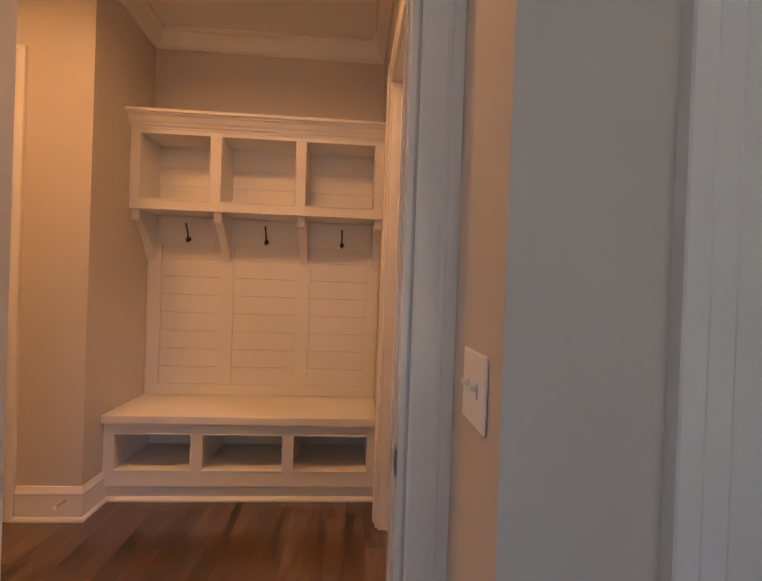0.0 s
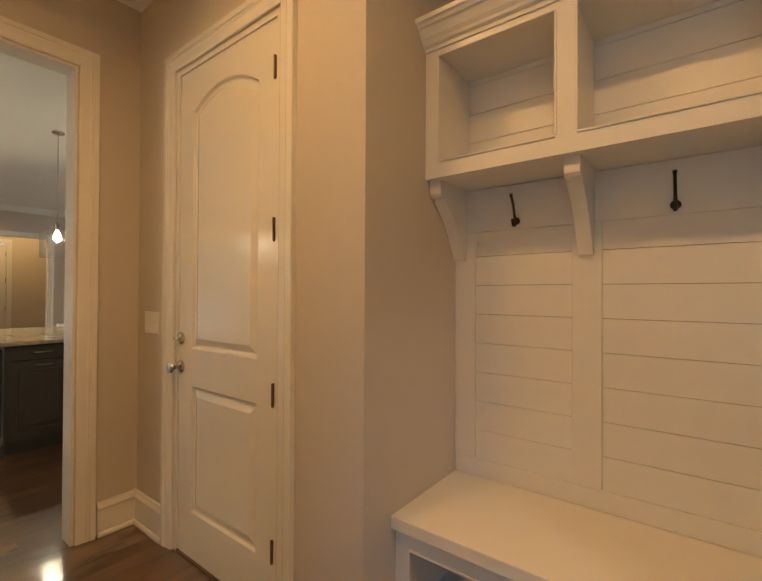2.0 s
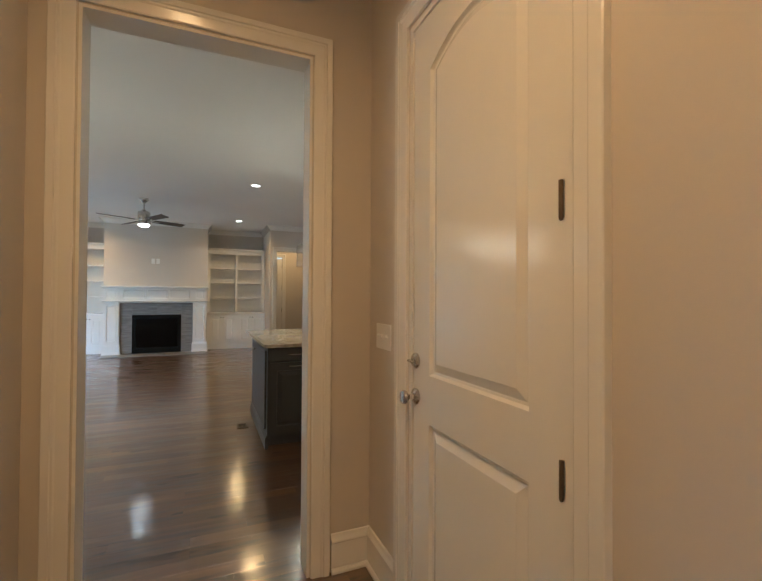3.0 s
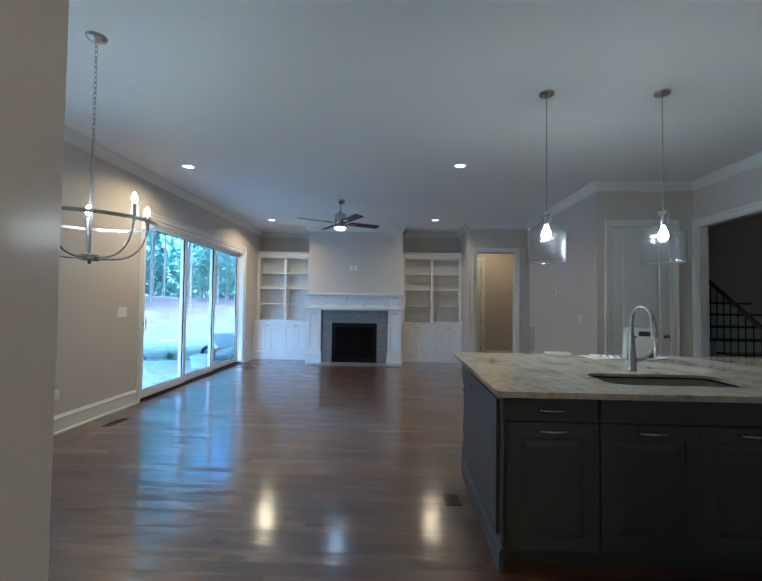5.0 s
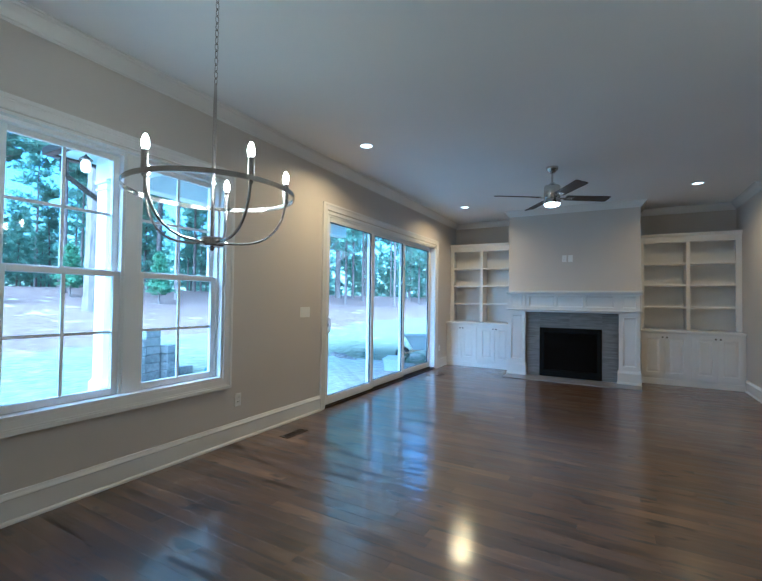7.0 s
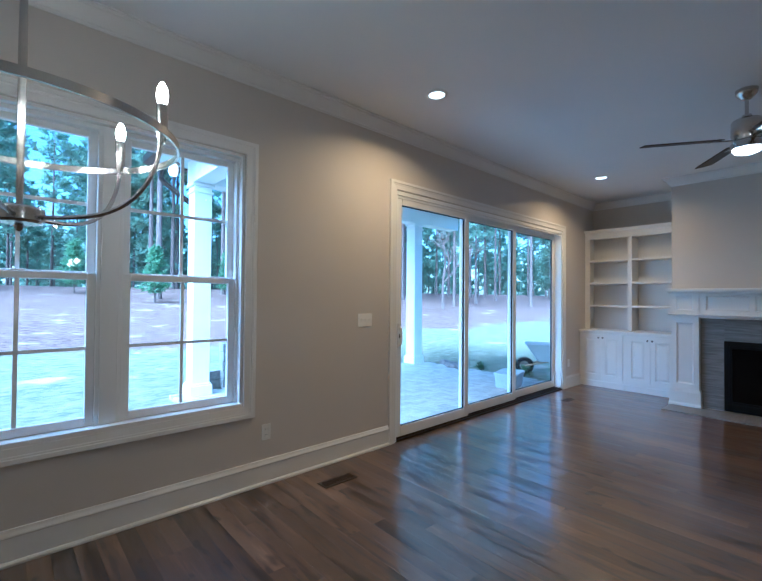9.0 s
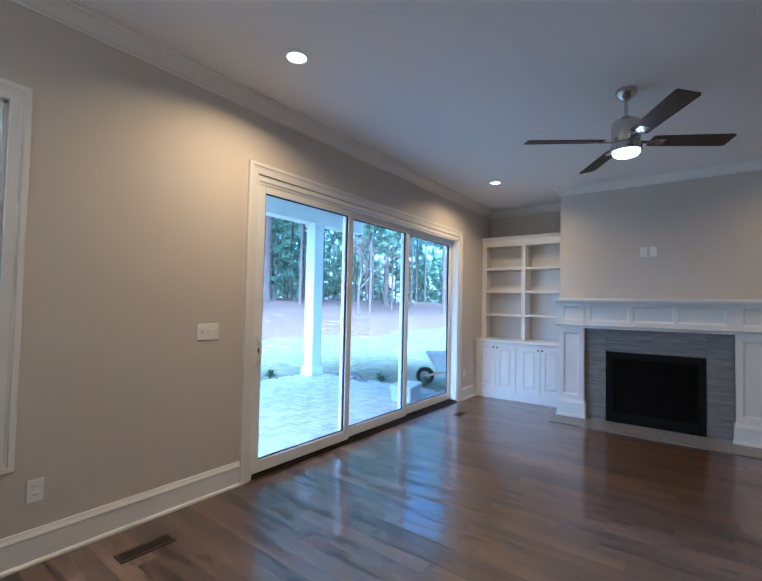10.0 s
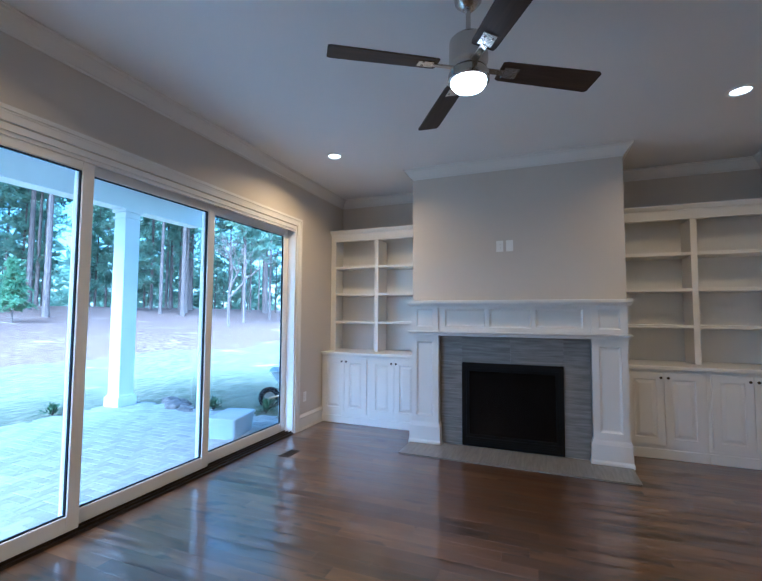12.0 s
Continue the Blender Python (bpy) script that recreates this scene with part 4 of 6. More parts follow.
for k in range(4):
    a = 32 + 90 * k
    bm = BM()
    pts = [(0.17, -0.055), (0.19, -0.062), (0.71, -0.072), (0.725, -0.062), (0.725, 0.062), (0.71, 0.072), (0.19, 0.062), (0.17, 0.055)]
    loft(bm, [[(x, y, -0.004) for x, y in pts], [(x, y, 0.004) for x, y in pts]])
    bl = part("blade", bm, BLADE, fan, "dark walnut blade")
    bl.matrix_local = pose(0, 0, -0.385, 0, 0, a) @ pose(0, 0, 0, -12, 0, 0)
    bm = BM()
    box(bm, 0.085, 0.20, -0.018, 0.018, -0.012, -0.0045, 0.003)
    box(bm, 0.19, 0.27, -0.035, 0.035, -0.009, -0.0045, 0.002)
    for y in (-0.02, 0.02):
        lathe(bm, [(0.001, -0.013), (0.006, -0.012), (0.006, -0.008), (0.001, -0.008)], 10, (0.245, y, 0))
    part("blade_iron", bm, NICKEL, bl, "brushed nickel blade iron")

# ---- chandelier ----
ch = thing("chandelier", "brushed nickel ring chandelier with five lit candle bulbs on a chain", "chandelier", pose(*CHAND, H))
part("canopy", lathe(BM(), [(0.001, -0.03), (0.02, -0.03), (0.055, -0.018), (0.064, -0.006), (0.064, -0.0005), (0.001, -0.0005)], 24), NICKEL, ch, smooth=True)
z = -0.03
k = 0
while z > -0.66:
    pts = []
    for i in range(14):
        a = 2 * math.pi * i / 14
        u, v = 0.0085 * math.cos(a), 0.021 * math.sin(a)
        pts.append((u if k % 2 else 0, 0 if k % 2 else u, z - 0.018 + v))
    part("chain_link", tube(BM(), pts, 0.0024, 6, True), NICKEL, ch, smooth=True)
    z -= 0.034
    k += 1
ZR = -1.205
part("stem", tube(BM(), [(0, 0, -0.67), (0, 0, -0.72), (0, 0, -1.0), (0, 0, -1.44)], [0.006, 0.008, 0.010, 0.008], 10), NICKEL, ch, smooth=True)
part("hub", lathe(BM(), [(0.001, -1.485), (0.008, -1.48), (0.012, -1.468), (0.05, -1.462), (0.056, -1.455), (0.056, -1.425), (0.048, -1.418), (0.001, -1.416)], 24), NICKEL, ch, smooth=True)
R = 0.382
ringp = []
for i in range(72):
    a = 2 * math.pi * i / 72
    ringp.append([(rr * math.cos(a), rr * math.sin(a), ZR + zz2) for rr, zz2 in ((R - 0.003, -0.011), (R + 0.003, -0.011), (R + 0.003, 0.011), (R - 0.003, 0.011))])
part("ring", loft(BM(), ringp, loop=True), NICKEL, ch, smooth=True)
for k in range(5):
    a = radians(220 + 72 * k)
    pts = []
    for i in range(17):
        u = i / 16
        r = 0.045 + (R - 0.03 - 0.045) * math.sin(u * math.pi / 2) ** 0.75
        pts.append((r * math.cos(a), r * math.sin(a), -1.44 - 0.004 + 0.26 * (1 - math.cos(u * math.pi / 2)) ** 1.15))
    part("arm", tube(BM(), pts, 0.0062, 8), NICKEL, ch, smooth=True)
    cx, cy = (R - 0.03) * math.cos(a), (R - 0.03) * math.sin(a)
    cd = part("candle_sleeve", lathe(BM(), [(0.001, -1.22), (0.010, -1.22), (0.0150, -1.19), (0.0150, -1.110), (0.001, -1.110)], 14, (cx, cy, 0)), NICKEL, ch, smooth=True)
    part("bulb", lathe(BM(), [(0.001, -1.110), (0.009, -1.109), (0.0145, -1.094), (0.0155, -1.080), (0.0125, -1.062), (0.005, -1.046), (0.001, -1.044)], 14, (cx, cy, 0)), BULB, cd, "glowing candle bulb", True)

# ---- pendants ----
def pendant(x, y):
    p = thing("pendant_lamp", "clear seeded-glass jar pendant with a lit bulb over the island", "pendant lamp", pose(x, y, H), "island pendants")
    part("canopy", lathe(BM(), [(0.001, -0.025), (0.012, -0.025), (0.052, -0.022), (0.06, -0.014), (0.06, -0.0005), (0.001, -0.0005)], 24), NICKEL, p, smooth=True)
    part("rod", tube(BM(), [(0, 0, -0.02), (0, 0, -0.985)], 0.0055, 10), NICKEL, p, smooth=True)
    cp = part("socket_cap", lathe(BM(), [(0.001, -0.955), (0.030, -0.957), (0.034, -0.965), (0.034, -0.99), (0.020, -0.992), (0.018, -1.07), (0.001, -1.07)], 20), NICKEL, p, smooth=True)
    part("glass_jar", lathe(BM(), [(0.040, -0.985), (0.041, -1.03), (0.048, -1.055), (0.10, -1.085), (0.138, -1.105), (0.150, -1.13), (0.152, -1.345), (0.153, -1.362)], 40, caps=False), JAR, p, "clear seeded glass", True)
    part("glass_rim", tube(BM(), [(0.153 * math.cos(2 * math.pi * i / 40), 0.153 * math.sin(2 * math.pi * i / 40), -1.362) for i in range(40)], 0.0035, 6, True), JAR, p, "thick glass rim", True)
    part("bulb", lathe(BM(), [(0.001, -1.071), (0.012, -1.073), (0.015, -1.098), (0.024, -1.112), (0.031, -1.128), (0.0335, -1.145), (0.031, -1.163), (0.023, -1.178), (0.010, -1.187), (0.001, -1.188)], 18), BULB, cp, "glowing bulb", True)
    return p


for x, y in PENDANTS:
    pendant(x, y)

# ---- mudroom bench and cubbies ----
NX0, NX1 = -1.283, 0.322
bn = thing("mudroom_bench", "white built-in mudroom bench with three open shoe cubbies", "bench")
part("seat", box(BM(), NX0, NX1, 2.608, 3.112, 0.475, 0.522, 0.005, 2), CAB, bn)
OPEN = [(-1.223, -0.782), (-0.719, -0.244), (-0.182, 0.263)]
bm = wall_bm("x", NX0, NX1, 2.64, 2.66, 0.10, 0.474, [(a, b, 0.19, 0.407) for a, b in OPEN])
part("face_frame", bm, CAB, bn)
for a, b in OPEN:
    bm = BM()
    for xa, xb, za, zb in ((a, b, 0.186, 0.194), (a, b, 0.403, 0.411), (a - 0.004, a + 0.004, 0.194, 0.403), (b - 0.004, b + 0.004, 0.194, 0.403)):
        box(bm, xa, xb, 2.634, 2.642, za, zb, 0.002)
    part("bead", bm, CAB, bn)
    part("cubby_side", boxed(a - 0.02, a - 0.001, 2.66, 3.09, 0.17, 0.474), CAB, bn)
    part("cubby_side", boxed(b + 0.001, b + 0.02, 2.66, 3.09, 0.17, 0.474), CAB, bn)
    part("cubby_back", boxed(a - 0.001, b + 0.001, 3.07, 3.09, 0.19, 0.474), CAB, bn)
    part("cubby_floor", box(BM(), a - 0.001, b + 0.001, 2.66, 3.07, 0.17, 0.188), CAB, bn)
part("plinth", molding(BM(), [(NX1, 2.672), (NX0, 2.672)], [(-0.3, 0.0), (0.024, 0.0), (0.024, 0.012), (0.014, 0.024), (0.006, 0.026), (0.006, 0.078), (0.016, 0.086), (0.020, 0.099), (-0.3, 0.099)]), CAB, bn)

bp = thing("shiplap_back", "white shiplap panel with battens above the mudroom bench", "wall panel")
z, edges_z = 1.474, []
while z > 0.56:
    edges_z.append(z)
    z -= 0.1257
zs = [0.523] + sorted(edges_z) + [1.474 + 0.1257 * k for k in range(1, 8)]
zs = [v for v in zs if v < 2.41] + [2.41]
for a, b in zip(zs, zs[1:]):
    part("shiplap_board", box(BM(), NX0 + 0.001, NX1 - 0.001, 3.11, 3.129, a + 0.0009, b - 0.0009, 0.0006), CAB, bp)
# one dark sheet behind the boards; its colour holds the joints' shade
part("shiplap_gap_shade", boxed(NX0 + 0.002, NX1 - 0.002, 3.122, 3.1295, 0.523, 2.41), surface("shadow_gap", (0.10, 0.09, 0.08), 0.7), bp, "dark sheet toned as the shade in the joints")
BATTENS = [(NX0 - 0.0015, -1.189), (-0.795, -0.694), (-0.258, -0.161), (0.240, NX1 + 0.0015)]
for a, b in BATTENS:
    part("batten", box(BM(), a, b, 3.099, 3.1098, 0.60, 1.577, 0.0015), CAB, bp)
part("hook_rail", box(BM(), NX0 + 0.001, NX1 - 0.001, 3.1045, 3.1098, 1.578, 1.764, 0.002), CAB, bp)
part("bottom_rail", box(BM(), NX0 + 0.001, NX1 - 0.001, 3.099, 3.1098, 0.523, 0.599, 0.0015), CAB, bp)

cb = thing("wall_cubbies", "white wall-hung shelf of three open cubbies with crown moulding", "shelf")
CO = [(-1.224, -0.787), (-0.722, -0.248), (-0.186, 0.262)]
part("face_frame", wall_bm("x", NX0, NX1, 2.834, 2.854, 1.766, 2.31, [(a, b, 1.828, 2.245) for a, b in CO]), CAB, cb)
for a, b in CO:
    bm = BM()
    for xa, xb, za, zb in ((a, b, 1.824, 1.832), (a, b, 2.241, 2.249), (a - 0.004, a + 0.004, 1.832, 2.241), (b - 0.004, b + 0.004, 1.832, 2.241)):
        box(bm, xa, xb, 2.828, 2.836, za, zb, 0.002)
    part("bead", bm, CAB, cb)
    part("cubby_side", boxed(a - 0.02, a - 0.001, 2.854, 3.108, 1.81, 2.30), CAB, cb)
    part("cubby_side", boxed(b + 0.001, b + 0.02, 2.854, 3.108, 1.81, 2.30), CAB, cb)
part("bottom", box(BM(), NX0, NX1, 2.854, 3.108, 1.766, 1.812), CAB, cb)
part("top", box(BM(), NX0, NX1, 2.854, 3.108, 2.25, 2.30), CAB, cb)
prof = [(2.836, 2.270), (2.826, 2.270), (2.824, 2.283), (2.812, 2.289), (2.808, 2.299), (2.796, 2.310), (2.780, 2.338), (2.770, 2.340), (2.764, 2.350), (2.754, 2.353), (2.754, 2.371), (2.836, 2.371), (2.836, 2.283)]
part("crown", loft(BM(), [[(NX0, y, z) for y, z in prof], [(NX1, y, z) for y, z in prof]]), CAB, cb)
part("top_cover", box(BM(), NX0, NX1, 2.836, 3.108, 2.352, 2.369), CAB, cb)

for xc in (-1.257, -0.7445, -0.2095, 0.296):
    co = thing("corbel", "white scrolled wooden bracket under the wall cubbies", "bracket", group="cubby corbels")
    pts = [(3.0985, 1.458), (3.075, 1.458), (3.055, 1.50), (3.022, 1.56), (2.978, 1.62), (2.935, 1.66), (2.908, 1.684), (2.908, 1.696), (2.876, 1.700), (2.868, 1.710), (2.866, 1.765), (3.0985, 1.765)]
    bm = BM()
    loft(bm, [[(xc - 0.025, y, z) for y, z in pts], [(xc + 0.025, y, z) for y, z in pts]])
    part("bracket", bm, CAB, co)


def coat_hook(x):
    h = thing("coat_hook", "dark bronze double coat hook on the shiplap", "hook", pose(x, 3.104, 1.61), "coat hooks")
    bm = BM()
    lathe(bm, [(0.001, 0), (0.015, 0), (0.016, 0.004), (0.010, 0.010), (0.001, 0.011)], 14)
    bmesh.ops.rotate(bm, verts=bm.verts, cent=(0, 0, 0), matrix=Matrix.Rotation(radians(90), 3, "X"))
    part("base", bm, BRONZE, h, smooth=True)
    part("upper_hook", tube(BM(), [(0, -0.008, 0.0), (0, -0.020, 0.012), (0, -0.030, 0.035), (0, -0.040, 0.065), (0, -0.058, 0.088), (0, -0.066, 0.100)], [0.006, 0.006, 0.005, 0.005, 0.005, 0.007], 8), BRONZE, h, smooth=True)
    part("lower_hook", tube(BM(), [(0, -0.008, -0.002), (0, -0.022, -0.020), (0, -0.036, -0.022), (0, -0.044, -0.006), (0, -0.045, 0.004)], [0.006, 0.006, 0.006, 0.006, 0.007], 8), BRONZE, h, smooth=True)


for x in (-1.01, -0.475, 0.055):
    coat_hook(x)
ds = thing("door_stop", "small sprung door stop on the baseboard", "door stop", pose(-1.36, 2.44, 0.11))
part("rod", tube(BM(), [(0, 0.004, 0), (0, -0.02, 0.002), (0, -0.07, 0.004)], [0.009, 0.005, 0.005], 8), NICKEL, ds, smooth=True)
part("tip", tube(BM(), [(0, -0.07, 0.004), (0, -0.085, 0.004)], 0.008, 8), PLATE, ds, "white rubber tip")

# ---- laundry beyond the pocket door ----
# unseen lamp without a fixture, added to light the laundry
lamp("unseen_laundry_lamp", "AREA", 2.5, (1.3, 1.9, 3.03), (1.3, 2.2, 0), 0.12, (1, 0.56, 0.30))
LC = surface("laundry_laminate", (0.075, 0.068, 0.065), 0.35, vary=0.2, scale=30)
lc = thing("base_cabinet", "cream raised-panel laundry base cabinet", "cabinet", pose(0.455, 2.50, 0))
part("body", boxed(0, 1.6, 0.0, 0.62, 0.10, 0.86), CAB, lc)
part("toe_kick", boxed(0, 1.6, 0.07, 0.62, 0.0, 0.10), BLACK, lc)
for k in range(3):
    x0 = 0.012 + k * 0.53
    part("drawer_front", slab(BM(), x0, x0 + 0.515, 0.70, 0.85, -0.018, 0.018), CAB, lc)
    part("door", slab(BM(), x0, x0 + 0.515, 0.12, 0.685, -0.018, 0.018, [rect(x0 + 0.065, x0 + 0.45, 0.185, 0.62)]), CAB, lc)
ct = thing("laundry_counter", "dark laminate laundry counter with a low backsplash", "countertop", pose(0.455, 2.50, 0))
bm = BM()
plate_hole(bm, [(0, -0.03), (1.6, -0.03), (1.6, 0.625), (0, 0.625)], round_rect(0.34, 0.98, 0.08, 0.56, 0.04), 0.861, 0.90)
part("top", bm, LC, ct)
part("backsplash", box(BM(), 0, 1.6, 0.606, 0.626, 0.9005, 1.005, 0.004), LC, ct)
sk = thing("laundry_sink", "white drop-in laundry sink with a chrome faucet", "sink", pose(0.455, 2.50, 0))
bm = BM()
plate_hole(bm, round_rect(0.31, 1.01, 0.05, 0.58, 0.05), round_rect(0.37, 0.95, 0.10, 0.50, 0.06), 0.9005, 0.912)
loft(bm, [[(x, y, 0.905) for x, y in round_rect(0.37, 0.95, 0.10, 0.50, 0.06)], [(x, y, 0.72) for x, y in round_rect(0.40, 0.92, 0.13, 0.47, 0.08)]], True, False)
part("basin", bm, PLATE, sk)
part("faucet", tube(BM(), [(0.66, 0.55, 0.912), (0.66, 0.55, 0.96), (0.66, 0.53, 0.99), (0.66, 0.44, 1.0), (0.66, 0.40, 0.98)], 0.011, 10), STEEL, sk, "chrome faucet", True)
part("faucet_base", box(BM(), 0.56, 0.76, 0.53, 0.575, 0.912, 0.93, 0.006, 2), STEEL, sk)
uc = thing("wall_cabinet", "white laundry wall cabinet with closed doors", "cabinet", pose(0.455, 2.80, 0))
part("body", boxed(0, 1.6, 0.0, 0.32, 1.94, 2.86), CAB, uc)
for k in range(3):
    x0 = 0.005 + k * 0.532
    part("door", slab(BM(), x0, x0 + 0.525, 1.945, 2.855, -0.018, 0.017), CAB, uc)
part("light_rail", boxed(0, 1.6, -0.012, 0.006, 1.912, 1.939), surface("raw_maple", (0.42, 0.28, 0.14), 0.5, vary=0.15, scale=10), uc, "raw maple rail")

# ---- room beyond the bedroom doorway ----
lamp("bedroom_lamp", "AREA", 1.9, (-12.5, 3.9, 3.03), (-12.5, 3.95, 0), 0.12, WARM)

# ---- kitchen island ----
def granite():
    """Cream granite: drifting veins, grey clouds and dark mineral flecks under a polish."""
    m, n, l, b = nodes_of("cream_granite")
    tc = n.new("ShaderNodeTexCoord").outputs["Object"]
    vein = ramp(n, l, noise_node(n, l, 2.4, 9, 0.66, tc, (1.0, 1.7, 1.0)), [(0.32, (0.30, 0.265, 0.21)), (0.44, (0.53, 0.49, 0.40)), (0.6, (0.65, 0.61, 0.51)), (0.8, (0.72, 0.69, 0.60))])
    fleck = ramp(n, l, noise_node(n, l, 95, 4, 0.7, tc), [(0.33, (0.45, 0.40, 0.36)), (0.43, (0.95, 0.94, 0.92)), (0.7, (1.06, 1.06, 1.05))])
    cloud = ramp(n, l, noise_node(n, l, 16, 6, 0.7, tc), [(0.35, (0.70, 0.68, 0.65)), (0.6, (1.05, 1.05, 1.05))])
    for other in (fleck, cloud):
        mm = n.new("ShaderNodeMix")
        mm.data_type, mm.blend_type = "RGBA", "MULTIPLY"
        mm.inputs[0].default_value = 0.85
        l.new(vein, mm.inputs[6]); l.new(other, mm.inputs[7])
        vein = mm.outputs[2]
    l.new(vein, b.inputs["Base Color"])
    b.inputs["Roughness"].default_value = 0.09
    return m


GRAN = granite()
IX0, IX1, IY0, IY1 = -6.33, -4.675, 2.158, 4.86
tp = thing("island_countertop", "polished cream granite island countertop with grey veins", "countertop")
bm = BM()
plate_hole(bm, round_rect(IX0, IX1, IY0, IY1, 0.02, 3), round_rect(-5.30, -4.92, 2.84, 3.60, 0.09), 0.897, 0.915)
part("slab", bm, GRAN, tp)
bm = BM()
plate_hole(bm, round_rect(IX0 + 0.004, IX1 - 0.004, IY0 + 0.004, IY1 - 0.004, 0.018, 3), round_rect(IX0 + 0.05, IX1 - 0.05, IY0 + 0.05, IY1 - 0.05, 0.018, 3), 0.885, 0.8965)
part("edge_build_up", bm, GRAN, tp, "stepped lower edge")
isl = thing("kitchen_island", "dark grey painted kitchen island with turned corner legs", "kitchen island")
part("end_panel", box(BM(), -5.95, -4.735, 2.20, 2.222, 0.10, 0.884, 0.002), GREY, isl)
part("end_panel", box(BM(), -5.95, -4.735, 4.80, 4.822, 0.0, 0.884, 0.002), GREY, isl)
part("back_panel", box(BM(), -5.972, -5.951, 2.20, 4.822, 0.0, 0.884, 0.002), GREY, isl)
part("base_trim", molding(BM(), [(-5.972, 2.20), (-4.74, 2.20)][::-1], [(-0.01, 0.0), (-0.0, 0.0), (0.016, 0.0), (0.016, 0.09), (0.010, 0.105), (0.004, 0.118), (-0.0, 0.12), (-0.01, 0.12)]), GREY, isl)
part("end_door", slab(BM(), -5.60, -4.80, 0.16, 0.85, 2.183, 0.016), GREY, isl)
kb = part("knob", pull_knob(), NICKEL, isl, "small nickel knob", True)
kb.location = (-5.48, 2.183, 0.79)
for y in (2.27, 4.75):
    bm = BM()
    box(bm, -6.205, -6.105, y - 0.05, y + 0.05, 0.70, 0.884, 0.004)
    box(bm, -6.205, -6.105, y - 0.05, y + 0.05, 0.0, 0.16, 0.004)
    lathe(bm, [(0.045, 0.16), (0.050, 0.17), (0.050, 0.185), (0.036, 0.20), (0.034, 0.22), (0.046, 0.25), (0.050, 0.30), (0.044, 0.38), (0.034, 0.48), (0.030, 0.56), (0.034, 0.60), (0.048, 0.615), (0.050, 0.63), (0.036, 0.645), (0.036, 0.66), (0.050, 0.68), (0.050, 0.70)], 20, (-6.155, y, 0))
    part("leg", bm, GREY, isl, smooth=True)


def pull(length=0.125):
    bm = BM()
    h = length / 2
    tube(bm, [(-h, 0, 0), (-h, -0.024, 0), (-h + 0.012, -0.030, 0), (0, -0.033, -0.002), (h - 0.012, -0.030, 0), (h, -0.024, 0), (h, 0, 0)], [0.0065, 0.005, 0.0055, 0.0065, 0.0055, 0.005, 0.0065], 8)
    return bm


def island_unit(y0, y1, drawer_pull=True, doors=1):
    w = y1 - y0
    u = thing("island_cabinet", "dark grey island base cabinet with a drawer over a raised-panel door", "cabinet", pose(-4.755, y0, 0, 0, 0, 90), "island cabinets")
    bm = BM()
    box(bm, 0.001, w - 0.001, 0.0, 0.60, 0.105, 0.70)
    box(bm, 0.001, w - 0.001, 0.0, 0.02, 0.70, 0.884)
    box(bm, 0.001, w - 0.001, 0.075, 0.60, 0.0, 0.105)
    part("body", bm, GREY, u)
    dr = part("drawer_front", box(BM(), 0.006, w - 0.006, -0.020, -0.0005, 0.758, 0.876, 0.004), GREY, u)
    if drawer_pull:
        h = part("handle", pull(), NICKEL, dr, "curved nickel pull", True)
        h.location = (w / 2, -0.020, 0.818)
    dw = (w - 0.012) / doors
    for k in range(doors):
        x0 = 0.006 + k * dw
        s = part("door", slab(BM(), x0 + 0.001, x0 + dw - 0.001, 0.118, 0.746, -0.020, 0.0195, [rect(x0 + 0.07, x0 + dw - 0.07, 0.19, 0.675)]), GREY, u)
        h = part("handle", pull(), NICKEL, s, "curved nickel pull", True)
        h.location = (x0 + dw / 2, -0.020, 0.715)


island_unit(2.205, 2.68)
island_unit(2.68, 3.66, False, 2)
island_unit(3.66, 4.80, True, 2)

sk = thing("kitchen_sink", "undermounted stainless steel kitchen sink", "sink")
rr = [round_rect(-5.31, -4.91, 2.83, 3.61, 0.09), round_rect(-5.30, -4.92, 2.84, 3.60, 0.09), round_rect(-5.29, -4.93, 2.85, 3.59, 0.08), round_rect(-5.24, -4.98, 2.90, 3.54, 0.10)]
loft(bm := BM(), [[(x, y, z) for x, y in r] for r, z in zip(rr, (0.8845, 0.884, 0.73, 0.705))], True, False)
vs = [v for v in bm.verts if abs(v.co.z - 0.705) < 1e-4]
bm.faces.new(vs)
part("basin", bm, STEEL, sk)
part("drain", lathe(BM(), [(0.001, 0.7055), (0.04, 0.7055), (0.044, 0.708), (0.035, 0.707), (0.001, 0.7065)], 20, (-5.11, 3.22, 0)), NICKEL, sk)
fc = thing("faucet", "brushed nickel gooseneck pull-down kitchen faucet on the island", "faucet", pose(-5.40, 3.205, 0.915))
part("body", lathe(BM(), [(0.001, 0.0), (0.030, 0.0), (0.031, 0.006), (0.027, 0.012), (0.026, 0.10), (0.021, 0.17), (0.0155, 0.24), (0.001, 0.24)], 22), NICKEL, fc, smooth=True)
pts = [(0, 0, 0.22), (0, 0, 0.30)]
for i in range(13):
    a = math.pi * i / 12
    pts.append((0.078 - 0.078 * math.cos(a), 0.018 * (1 - math.cos(a)) , 0.34 + 0.085 * math.sin(a)))
part("neck", tube(BM(), pts, 0.0125, 12), NICKEL, fc, smooth=True)
